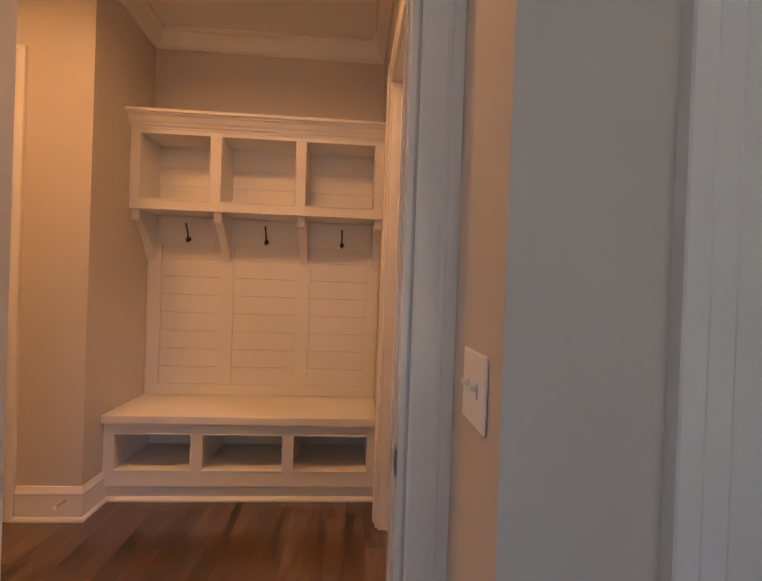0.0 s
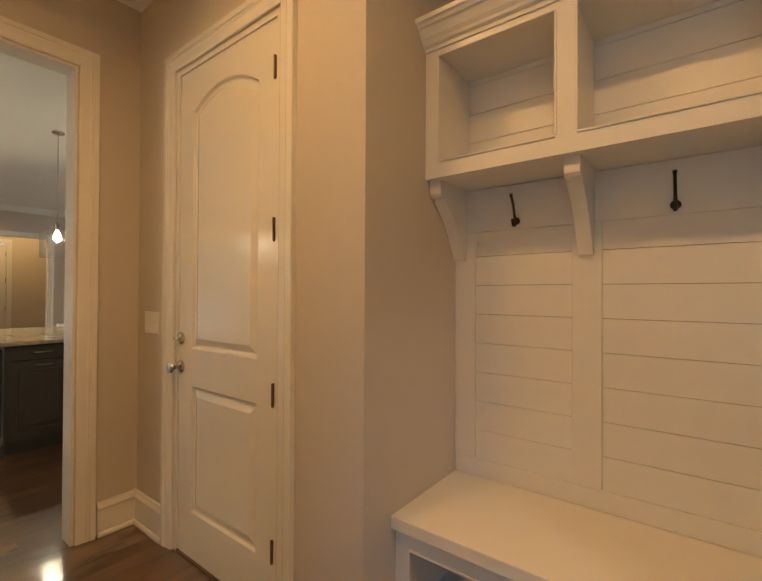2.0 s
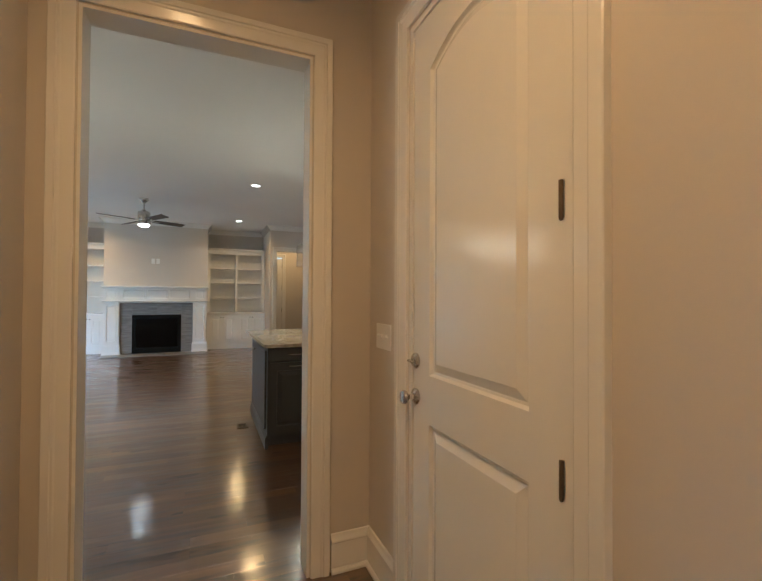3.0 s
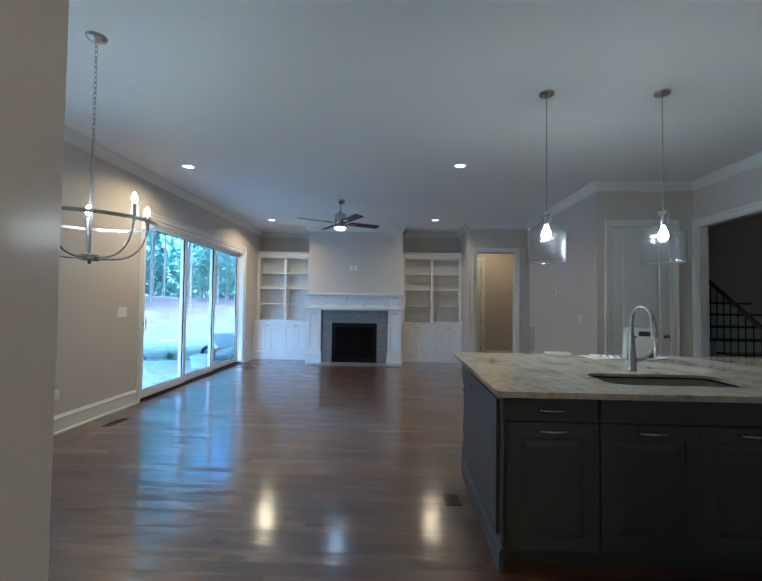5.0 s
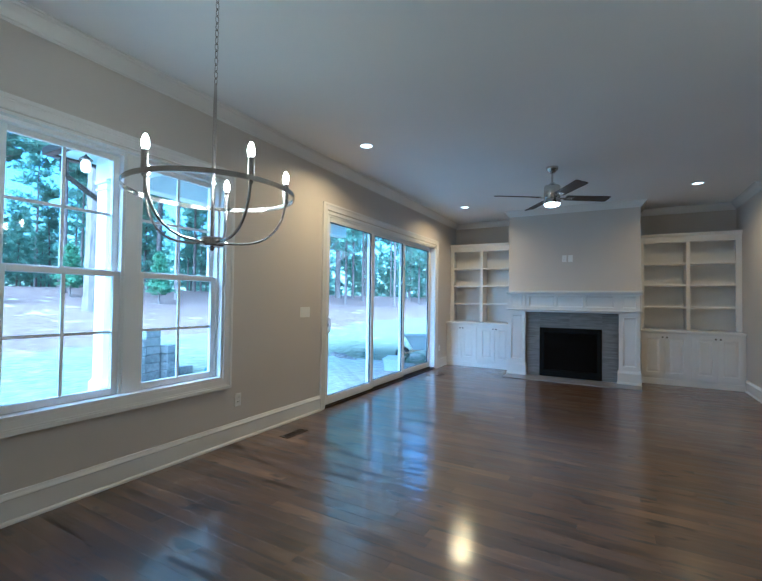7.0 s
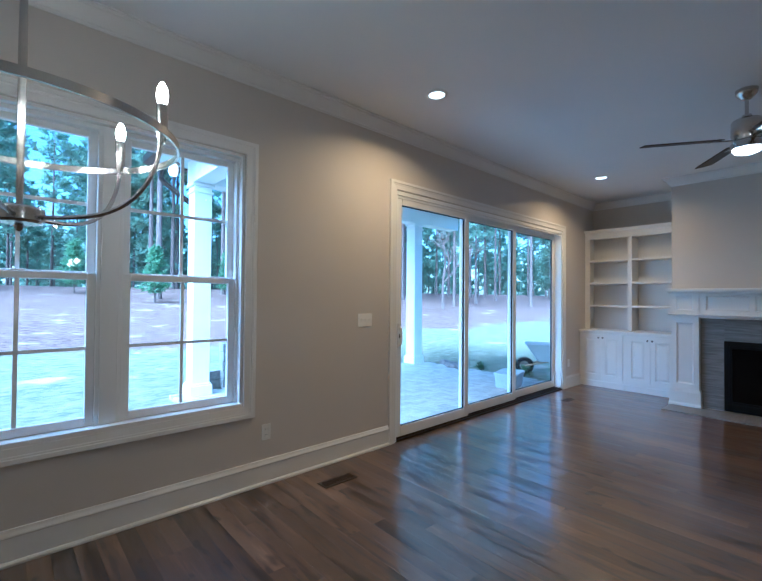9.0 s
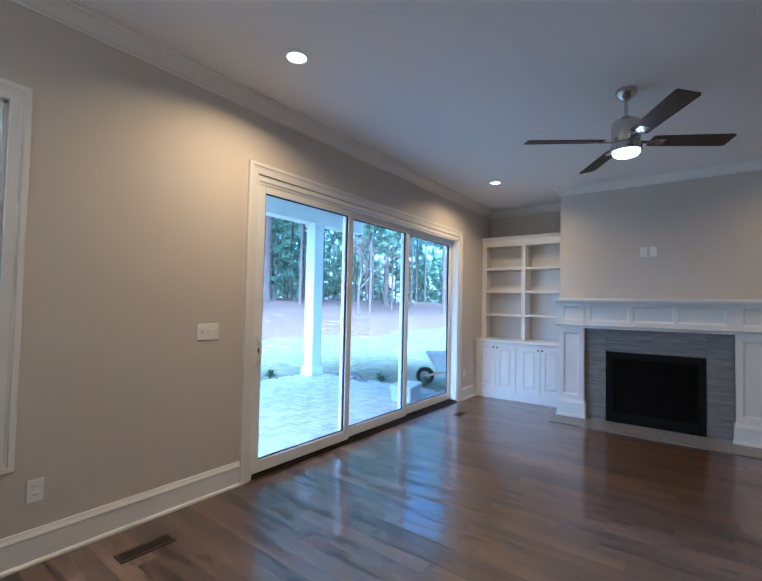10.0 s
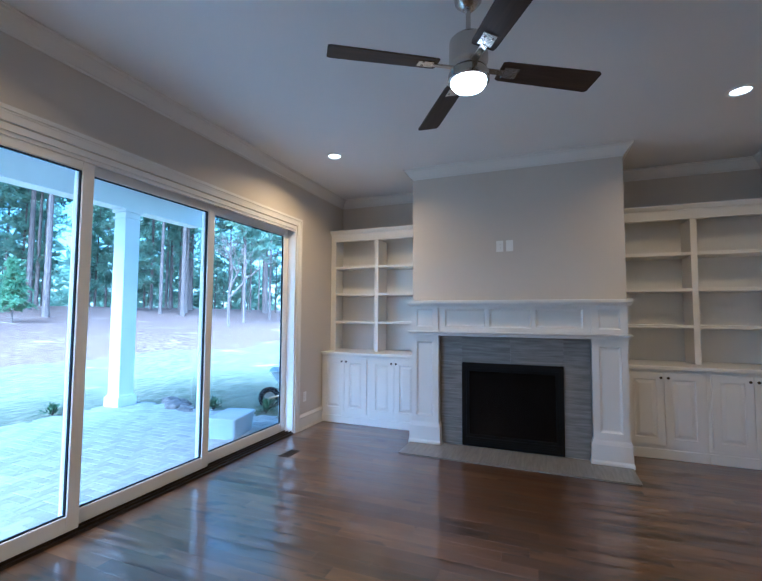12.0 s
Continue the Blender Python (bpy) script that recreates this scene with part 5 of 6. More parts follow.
part("spray_head", tube(BM(), [(0.156, 0.036, 0.345), (0.160, 0.037, 0.32), (0.168, 0.040, 0.27), (0.172, 0.041, 0.235)], [0.014, 0.017, 0.021, 0.022], 14), NICKEL, fc, smooth=True)
part("lever", tube(BM(), [(0, 0.024, 0.075), (0.002, 0.07, 0.085), (0.004, 0.11, 0.115), (0.005, 0.13, 0.15)], [0.016, 0.014, 0.009, 0.006], 10), NICKEL, fc, smooth=True)

PAPER = surface("white_paper", (0.78, 0.77, 0.74), 0.7, vary=0.03)
INK = surface("printed_ink", (0.04, 0.04, 0.05), 0.5, vary=0.2)
pb = thing("paper_sack", "white paper packet with dark printed marks on the island", "packet", pose(-6.02, 3.60, 0.916, 0, 0, 82))
bm = BM()
box(bm, -0.11, 0.11, -0.045, 0.045, 0, 0.25, 0.008)
for v in bm.verts:
    if v.co.z > 0.2:
        v.co.y *= 0.35
part("packet", bm, PAPER, pb)
for x0, x1, z0, z1 in ((-0.085, -0.035, 0.175, 0.225), (-0.095, -0.04, 0.07, 0.09), (-0.02, 0.09, 0.228, 0.236), (0.05, 0.085, 0.02, 0.06), (-0.105, -0.065, 0.004, 0.05)):
    part("printed_mark", box(BM(), x0, x1, -0.047, -0.0455, z0, min(z1, 0.19)), INK, pb, "dark printed mark")
for k, (x, y, r, w, l) in enumerate(((-6.16, 3.36, 12, 0.216, 0.279), (-6.19, 3.44, -20, 0.216, 0.279), (-6.12, 3.80, 30, 0.10, 0.23))):
    s = thing("paper_sheet", "loose white printed sheet lying on the granite", "paper", pose(x, y, 0.9155 + 0.002 * k, 0, 0, r), "loose sheets")
    part("sheet", boxed(-w / 2, w / 2, -l / 2, l / 2, 0, 0.0012), PAPER, s)
    for j in range(4):
        part("text_bar", boxed(-w / 2 + 0.02, w / 2 - 0.02 - 0.02 * (j % 2), l / 2 - 0.05 - 0.05 * j, l / 2 - 0.035 - 0.05 * j, 0.0012, 0.0016), INK, s, "dark text line")
tr = thing("wire_tray", "white framed tray with dark slots on the granite", "tray", pose(-6.20, 3.02, 0.9155, 0, 0, 80))
bm = BM()
for a, b, c, e4 in ((-0.10, 0.10, -0.07, -0.055), (-0.10, 0.10, 0.055, 0.07), (-0.10, -0.085, -0.055, 0.055), (0.085, 0.10, -0.055, 0.055)):
    box(bm, a, b, c, e4, 0, 0.028, 0.004)
part("frame", bm, PLATE, tr)
part("inset", boxed(-0.086, 0.086, -0.056, 0.056, 0.0, 0.012), INK, tr, "dark inset")
part("bar", box(BM(), -0.086, 0.086, -0.012, 0.012, 0.012, 0.024, 0.002), PLATE, tr)

# ---- stairs in the hall beyond ----
TREAD = surface("stained_tread", (0.06, 0.032, 0.02), 0.35, vary=0.2, scale=6)
st = thing("staircase", "stairs with dark treads, white risers and black iron balusters", "stairs")
for k in range(9):
    x1 = -7.74 - 0.245 * k
    z = 0.178 * (k + 1)
    x0 = max(x1 - 0.245, -9.59)
    if x1 - x0 < 0.05:
        break
    part("riser", boxed(x0, x1 - 0.02, 6.22, 7.3, 0.0, z - 0.03), TRIM, st)
    part("tread", box(BM(), x0 - 0.001, x1 + 0.01, 6.19, 7.3, z - 0.03, z, 0.006), TREAD, st)
    for j in range(2):
        xb = x1 - 0.05 - 0.12 * j
        if xb > -9.5:
            part("baluster", tube(BM(), [(xb, 6.25, z), (xb, 6.25, 0.85 + (-8.92 - xb) * 0.726 + 0.86)], 0.007, 6), BLACK, st)
part("handrail", tube(BM(), [(-7.70, 6.25, 0.85 + (-8.92 + 7.70) * 0.726 + 0.88), (-9.55, 6.25, 0.85 + (-8.92 + 9.55) * 0.726 + 0.88)], 0.028, 10), TREAD, st, smooth=True)
part("newel", box(BM(), -7.72, -7.63, 6.205, 6.295, 0, 1.02, 0.006), TRIM, st)

# ---- outdoors ----
def rise(x, y):
    """Height of the yard: level by the house, climbing slowly to the woods."""
    d = max(0.0, -y - 7.0)
    s = min(1.0, d / 34.0)
    return -0.16 + 2.2 * s * s * (3 - 2 * s) + 0.06 * noise.noise((x * 0.15, y * 0.15, 0)) * min(1, d / 3) + 0.02 * noise.noise((x * 0.9, y * 0.9, 3)) * min(1, d)


def yard_material():
    m, n, l, b = nodes_of("yard")
    tc = n.new("ShaderNodeTexCoord")
    sep = n.new("ShaderNodeSeparateXYZ")
    l.new(tc.outputs["Object"], sep.inputs[0])
    big = noise_node(n, l, 0.22, 4, 0.6, tc.outputs["Object"])
    mad = n.new("ShaderNodeMath")
    mad.operation = "MULTIPLY_ADD"
    mad.inputs[1].default_value = 7.0
    l.new(big, mad.inputs[0])
    l.new(sep.outputs[1], mad.inputs[2])
    mr = n.new("ShaderNodeMapRange")
    mr.inputs["From Min"].default_value, mr.inputs["From Max"].default_value = -8.6, -7.6
    l.new(mad.outputs[0], mr.inputs["Value"])
    fine = noise_node(n, l, 4, 10, 0.78, tc.outputs["Object"], (1, 2.0, 1))
    blot = noise_node(n, l, 0.8, 5, 0.6, tc.outputs["Object"])
    sod = ramp(n, l, fine, [(0.36, (0.090, 0.098, 0.050)), (0.5, (0.185, 0.185, 0.115)), (0.64, (0.290, 0.270, 0.185))])
    straw = ramp(n, l, fine, [(0.36, (0.050, 0.024, 0.016)), (0.48, (0.140, 0.082, 0.059)), (0.62, (0.260, 0.182, 0.143))])
    soil = ramp(n, l, blot, [(0.60, (0, 0, 0)), (0.70, (1, 1, 1))])
    mx = n.new("ShaderNodeMix")
    mx.data_type = "RGBA"
    l.new(mr.outputs[0], mx.inputs[0])
    l.new(straw, mx.inputs[6]); l.new(sod, mx.inputs[7])
    mx2 = n.new("ShaderNodeMix")
    mx2.data_type = "RGBA"
    l.new(soil, mx2.inputs[0])
    l.new(mx.outputs[2], mx2.inputs[6])
    mx2.inputs[7].default_value = (0.42, 0.35, 0.27, 1)
    l.new(mx2.outputs[2], b.inputs["Base Color"])
    b.inputs["Roughness"].default_value = 0.95
    bp = n.new("ShaderNodeBump")
    bp.inputs["Strength"].default_value, bp.inputs["Distance"].default_value = 0.9, 0.06
    l.new(fine, bp.inputs["Height"])
    l.new(bp.outputs[0], b.inputs["Normal"])
    return m


bm = BM()
xs = [-600, -300, -150, -90] + [-70 + 2.0 * i for i in range(46)] + [40, 90, 200, 400]
ys = [-1.9 - 0.9 * i for i in range(46)] + [-46, -52, -60, -75, -100, -160, -300, -600]
grid = [[bm.verts.new((x, y, rise(x, y))) for y in ys] for x in xs]
for a, b in zip(grid, grid[1:]):
    for i in range(len(ys) - 1):
        bm.faces.new((a[i], a[i + 1], b[i + 1], b[i]))
ground = structure("ground", bm, yard_material(), "yard of pale sod giving way to reddish pine straw", smooth=True)

# porch: slab with brick pavers, columns, beam and ceiling
PAV = streaked("paver", [(0.3, (0.38, 0.37, 0.345)), (0.6, (0.49, 0.48, 0.45)), (0.8, (0.57, 0.56, 0.525))], (6, 6, 6), 3, 0.85, 0.3, 0.25)
patio = structure("pavement", boxed(-12.5, -7.0, -5.60, -1.885, -0.30, -0.128), surface("joint_sand", (0.32, 0.30, 0.26), 0.95), "covered patio of pale herringbone brick pavers")
paver_x = mesh_of(box(BM(), 0.0025, 0.1975, 0.0025, 0.0975, 0, 0.03, 0.004), "paver", PAV)
paver_y = mesh_of(box(BM(), 0.0025, 0.0975, 0.0025, 0.1975, 0, 0.03, 0.004), "paver", PAV)
rest_p = BM()
count_p = 0
prng = random.Random(3)
for c in range(66):
    for r in range(37):
        d = (c - r) % 4
        if d not in (0, 3):
            continue
        x, y = -13.6 + 0.1 * c, -5.60 + 0.1 * r
        dx, dy = (0.2, 0.1) if d == 0 else (0.1, 0.2)
        if x + dx > -6.99 or y + dy > -1.885 or x < -12.5:
            continue
        z = -0.130 + prng.random() * 0.003
        if -11.6 < x < -9.4 and -5.0 < y < -2.2 and count_p < 300:
            ob = new("paver", paver_x if d == 0 else paver_y)
            ob.parent, ob.location = patio, (x, y, z)
            count_p += 1
        else:
            box(rest_p, x + 0.0025, x + dx - 0.0025, y + 0.0025, y + dy - 0.0025, z, z + 0.03)
tagged(part("pavers", rest_p, PAV, patio), kind="stuff")
SIDING = surface("white_exterior_paint", (0.80, 0.80, 0.79), 0.5, vary=0.04, scale=2)


def column(x, y):
    c = thing("porch_column", "square white porch column with a stepped base", "column", pose(x, y, -0.13), "porch columns")
    part("shaft", box(BM(), -0.13, 0.13, -0.13, 0.13, 0.20, 3.18, 0.006), SIDING, c)
    bm = BM()
    box(bm, -0.165, 0.165, -0.165, 0.165, 0.0, 0.18, 0.006)
    box(bm, -0.148, 0.148, -0.148, 0.148, 0.18, 0.21, 0.006)
    part("plinth", bm, SIDING, c)
    bm = BM()
    box(bm, -0.15, 0.15, -0.15, 0.15, 3.08, 3.11, 0.004)
    box(bm, -0.16, 0.16, -0.16, 0.16, 3.18, 3.23, 0.006)
    part("capital", bm, SIDING, c)


column(-12.15, -5.42)
column(-7.35, -5.42)
bm = BM()
box(bm, -13.6, -7.2, -5.56, -5.28, 3.10, 3.45)
box(bm, -7.48, -7.2, -5.28, -1.88, 3.10, 3.45)
structure("trim_porch_beam", bm, SIDING, "white boxed porch beam")
structure("ceiling_porch", boxed(-13.8, -6.8, -5.9, -1.88, 3.45, 3.55), surface("porch_ceiling_blue", (0.68, 0.78, 0.83), 0.5, vary=0.04), "pale blue painted porch ceiling")
gt = thing("gutter_downspout", "dark bronze gutter and downspout elbow at the porch corner", "gutter")
part("gutter", box(BM(), -6.80, -6.68, -6.02, -1.9, 3.42, 3.54, 0.01), BRONZE, gt)
part("gutter", box(BM(), -13.8, -6.80, -6.02, -5.90, 3.42, 3.54, 0.01), BRONZE, gt)
part("downspout", tube(BM(), [(-6.93, -5.96, 3.43), (-6.93, -5.96, 3.24), (-6.98, -5.92, 3.16), (-7.26, -5.66, 2.86), (-7.35, -5.60, 2.75), (-7.35, -5.60, 0.0)], 0.045, 6), BRONZE, gt)
lt = thing("porch_lantern", "small lit brass lantern hanging under the porch eave", "lantern", pose(-6.91, -5.25, 3.45))
part("mount", lathe(BM(), [(0.001, -0.001), (0.05, -0.001), (0.05, -0.02), (0.012, -0.03), (0.012, -0.10), (0.001, -0.10)], 14), BRONZE, lt)
part("cap", lathe(BM(), [(0.001, -0.09), (0.03, -0.10), (0.085, -0.15), (0.085, -0.16), (0.001, -0.16)], 14), BRONZE, lt)
part("globe", lathe(BM(), [(0.001, -0.34), (0.045, -0.33), (0.065, -0.27), (0.06, -0.20), (0.04, -0.161), (0.001, -0.161)], 14), glow("lantern_glow", (1, 0.75, 0.45), 0.7), lt, "glowing globe", True)
rl = thing("tarp_roll", "rolled blue-grey tarp lying at the patio edge", "tarp", pose(-9.35, -5.28, -0.10, 0, 0, 24))
TARP = surface("tarp_blue", (0.10, 0.17, 0.24), 0.6, vary=0.3, scale=9, bump=0.1)
for k, (dy, dz, r0) in enumerate(((0.0, 0.06, 0.06), (0.12, 0.05, 0.05), (0.05, 0.14, 0.045))):
    part("roll", tube(BM(), [(-0.55 + 0.05 * k, dy, dz), (-0.2, dy + 0.02, dz + 0.01), (0.2, dy - 0.01, dz), (0.6, dy, dz)], [r0, r0 * 1.15, r0 * 0.95, r0 * 1.05], 9), TARP, rl)

# wheelbarrow
TRAY = surface("grey_poly_tray", (0.42, 0.44, 0.44), 0.5, vary=0.1, scale=4)
wb = thing("wheelbarrow", "grey wheelbarrow with a black tyre standing on the patio edge", "wheelbarrow", pose(-13.30, -2.73, -0.15, 0, 0, -60))
rings = [[(x * s + o, y * s2, z) for x, y in round_rect(-0.45, 0.45, -0.30, 0.30, 0.08, 4)] for s, s2, o, z in ((0.62, 0.70, -0.02, 0.30), (1.0, 1.0, 0.03, 0.64), (1.05, 1.06, 0.03, 0.645), (1.05, 1.06, 0.03, 0.63), (0.95, 0.96, 0.03, 0.62), (0.58, 0.66, -0.02, 0.32))]
part("tray", loft(BM(), rings, True, True), TRAY, wb)
wh = part("tyre", tube(BM(), [(0.50 + 0.135 * math.cos(2 * math.pi * i / 20), 0, 0.18 + 0.135 * math.sin(2 * math.pi * i / 20)) for i in range(20)], 0.045, 8, True), BLACK, wb, "black rubber tyre", True)
bm = BM()
lathe(bm, [(0.001, -0.03), (0.09, -0.025), (0.10, -0.015), (0.10, 0.015), (0.09, 0.025), (0.001, 0.03)], 16)
bmesh.ops.rotate(bm, verts=bm.verts, cent=(0, 0, 0), matrix=Matrix.Rotation(radians(90), 3, "X"))
bmesh.ops.translate(bm, verts=bm.verts, vec=(0.50, 0, 0.18))
part("rim", bm, STEEL, wb)
for s in (-1, 1):
    part("handle", tube(BM(), [(0.50, 0.07 * s, 0.18), (0.2, 0.14 * s, 0.27), (-0.4, 0.24 * s, 0.42), (-0.85, 0.30 * s, 0.55)], 0.018, 8), surface("ash_handle", (0.36, 0.25, 0.14), 0.6), wb, "wooden handle")
    part("leg", tube(BM(), [(-0.15, 0.18 * s, 0.36), (-0.28, 0.20 * s, 0.02), (-0.40, 0.22 * s, 0.40)], 0.014, 6), BLACK, wb)

# plastic bin, boards, stones, small plants
bx = thing("storage_bin", "pale plastic bin with a lid on the patio", "bin", pose(-11.55, -2.62, -0.098, 0, 0, 14))
rings = [[(x * s, y * s, z) for x, y in round_rect(-0.27, 0.27, -0.18, 0.18, 0.04, 3)] for s, z in ((0.90, 0.0), (1.0, 0.22))]
BINP = surface("pale_bin_plastic", (0.42, 0.46, 0.50), 0.45, vary=0.06, scale=5)
part("body", loft(BM(), rings), BINP, bx)
part("lid", loft(BM(), [[(x * s, y * s, z) for x, y in round_rect(-0.285, 0.285, -0.195, 0.195, 0.04, 3)] for s, z in ((1.0, 0.22), (1.0, 0.24), (0.94, 0.252))]), BINP, bx)
part("label_panel", boxed(-0.16, 0.16, -0.188, -0.176, 0.06, 0.17), surface("blue_print", (0.25, 0.36, 0.50), 0.5), bx, "faded blue print")
ROCK = streaked("field_stone", [(0.3, (0.14, 0.12, 0.11)), (0.6, (0.26, 0.23, 0.21)), (0.8, (0.36, 0.33, 0.30))], (4, 4, 4), 3, 0.9, 0.5, 0.3)


def stone_bm(rng, s):
    bm = BM()
    bmesh.ops.create_icosphere(bm, subdivisions=2, radius=s)
    o = rng.random() * 50
    for v in bm.verts:
        k = 1 + 0.35 * noise.noise(v.co / s * 1.3 + Vector((o, 0, 0)))
        v.co = Vector((v.co.x * k * 1.4, v.co.y * k, v.co.z * k * 0.55))
    return bm


srng = random.Random(5)
for k in range(9):
    s = thing("landscape_stone", "rough grey-brown stone beside the patio edge", "stone", pose(-12.72 + 0.12 * (k % 5) + srng.uniform(-0.05, 0.05), -4.75 + 0.16 * (k % 5) - 0.2 * (k // 5), -0.13 + 0.03 * (k // 5), 0, 0, srng.uniform(0, 180)), "stones by the patio")
    part("stone", stone_bm(srng, srng.uniform(0.09, 0.15)), ROCK, s)
LEAF = surface("leaf_green", (0.07, 0.12, 0.05), 0.6, vary=0.3, scale=6)


def shrub(x, y, size, n_leaf, seed):
    rng = random.Random(seed)
    t = thing("small_shrub", "small low green shrub beside the patio", "shrub", pose(x, y, -0.14), "small shrubs")
    bm = BM()
    for k in range(n_leaf):
        a, e5, r = rng.uniform(0, 6.28), rng.uniform(0.1, 1.4), size * rng.uniform(0.4, 1)
        p = Vector((r * math.cos(a) * math.cos(e5), r * math.sin(a) * math.cos(e5), r * math.sin(e5) * 0.9))
        d = p.normalized() * size * 0.22
        s = Vector((-d.y, d.x, rng.uniform(-0.02, 0.02))).normalized() * size * 0.06
        bm.faces.new([bm.verts.new(q) for q in (p - d * 0.5, p + s, p + d, p - s)])
    part("leaves", bm, LEAF, t)
    bm = BM()
    for k in range(5):
        a = k * 1.26
        tube(bm, [(0, 0, 0), (size * 0.3 * math.cos(a), size * 0.3 * math.sin(a), size * 0.6)], 0.006, 5)
    part("stems", bm, BRONZE, t)


for x, y, s in ((-12.6, -3.9, 0.22), (-12.75, -3.0, 0.24), (-11.4, -5.85, 0.2), (-9.9, -5.8, 0.22), (-10.6, -5.85, 0.16), (-12.9, -2.3, 0.38)):
    shrub(x, y, s, 160, int(-x * 10))
# stacks of retaining-wall blocks
BLOCK = streaked("concrete_block", [(0.3, (0.20, 0.195, 0.19)), (0.6, (0.30, 0.295, 0.285)), (0.8, (0.38, 0.375, 0.36))], (6, 6, 6), 3, 0.95, 0.5, 0.2)
for x, y, n_b, r in ((-7.72, -5.95, 2, 8), (-8.02, -5.85, 5, -6), (-8.35, -5.95, 6, 4), (-8.70, -5.90, 4, 12), (-9.10, -6.05, 1, 0)):
    for k in range(n_b):
        b = thing("concrete_block", "grey split-face concrete block in a stack on the lawn", "block", pose(x, y, -0.155 + 0.152 * k, 0, 0, r + 3 * (k % 2)), "stacked concrete blocks")
        part("block", box(BM(), -0.15, 0.15, -0.11, 0.11, 0, 0.15, 0.012), BLOCK, b)

# ---- pine woods ----
BARK = streaked("pine_bark", [(0.3, (0.070, 0.056, 0.049)), (0.55, (0.182, 0.140, 0.119)), (0.8, (0.308, 0.238, 0.196))], (6, 6, 1.2), 2.5, 0.95, 0.8)


def needle_material(name="pine_needles", k=1.0, tint=(1, 1, 1)):
    m, n, l, b = nodes_of(name)
    n.remove(b)
    df, tl, mx = n.new("ShaderNodeBsdfDiffuse"), n.new("ShaderNodeBsdfTranslucent"), n.new("ShaderNodeMixShader")
    g = noise_node(n, l, 0.8, 4, 0.6)
    col = ramp(n, l, g, [(p, tuple(k * c * t for c, t in zip(rgb, tint))) for p, rgb in ((0.3, (0.16, 0.22, 0.16)), (0.55, (0.22, 0.29, 0.21)), (0.75, (0.28, 0.33, 0.21)))])
    l.new(col, df.inputs[0])
    l.new(col, tl.inputs[0])
    mx.inputs[0].default_value = 0.5
    l.new(df.outputs[0], mx.inputs[1])
    l.new(tl.outputs[0], mx.inputs[2])
    l.new(mx.outputs[0], n["Material Output"].inputs[0])
    return m


NEEDLE = needle_material("pine_needles", 1.2)


def tuft(bm, p, size, rng, n_spike=7):
    """A spray of needles: thin upright triangles fanned round a twig's end."""
    for k in range(n_spike):
        a, e6 = rng.uniform(0, 6.28), rng.uniform(-0.5, 1.2)
        d = Vector((math.cos(a) * math.cos(e6), math.sin(a) * math.cos(e6), math.sin(e6))) * size * rng.uniform(0.7, 1.2)
        s = d.cross(Vector((rng.uniform(-1, 1), rng.uniform(-1, 1), rng.uniform(-1, 1)))).normalized() * size * 0.16
        bm.faces.new([bm.verts.new(q) for q in (p - s * 0.5, p + d * 0.5 - s, p + d, p + d * 0.5 + s)])


def pine_parts(seed, h, r, crown_from, n_limb, size):
    rng = random.Random(seed)
    tb, cbm = BM(), BM()
    lean = (rng.uniform(-0.3, 0.3), rng.uniform(-0.3, 0.3))
    pts = [(lean[0] * u * u, lean[1] * u * u, h * u) for u in (0, 0.03, 0.25, 0.5, 0.75, 1)]
    tube(tb, pts, [r * 1.25, r, r * 0.85, r * 0.65, r * 0.4, r * 0.08], 8)
    for k in range(n_limb):
        u = crown_from + (1 - crown_from) * (k + rng.random()) / n_limb
        z, a = h * u, rng.uniform(0, 6.28)
        L = h * 0.17 * (1.15 - u) ** 0.6 * rng.uniform(0.5, 1.2) + 0.3 * size
        p0 = Vector((lean[0] * u * u, lean[1] * u * u, z))
        d = Vector((math.cos(a), math.sin(a), rng.uniform(-0.05, 0.45)))
        p1 = p0 + d * L * 0.5
        p2 = p0 + d * L + Vector((0, 0, 0.12 * L))
        tube(tb, [p0, p1, p2], [r * 0.22 * (1.2 - u), r * 0.14 * (1.2 - u), 0.006], 5)
        for j in range(7):
            f = rng.uniform(0.35, 1.05)
            q = p0.lerp(p2, f) + Vector((rng.uniform(-1, 1), rng.uniform(-1, 1), rng.uniform(-0.5, 0.8))) * L * 0.18
            tuft(cbm, q, size * rng.uniform(0.7, 1.3), rng)
    return tb, cbm


def pine(seed, h, r, crown_from, n_limb, size, label, group):
    tb, cbm = pine_parts(seed, h, r, crown_from, n_limb, size)
    t = thing("pine_tree", label, "tree", group=group)
    part("trunk", tb, BARK, t, smooth=True)
    part("crown", cbm, NEEDLE, t)
    return t


kinds = [pine(11 + i, h, r, cf, nl, sz, lab, "pines in the wood") for i, (h, r, cf, nl, sz, lab) in enumerate((
    (21, 0.18, 0.42, 48, 0.62, "tall straight pine with a bare reddish-grey trunk"),
    (17, 0.13, 0.28, 46, 0.58, "tall slender pine with a high sparse crown"),
    (19, 0.15, 0.50, 40, 0.62, "tall pine with a bare lower trunk"),
    (12, 0.12, 0.12, 44, 0.55, "young pine with low drooping limbs"),
    (9, 0.09, 0.05, 40, 0.50, "small dense pine at the edge of the wood")))]
trng = random.Random(21)
spots = []
first = set()
tries = 0
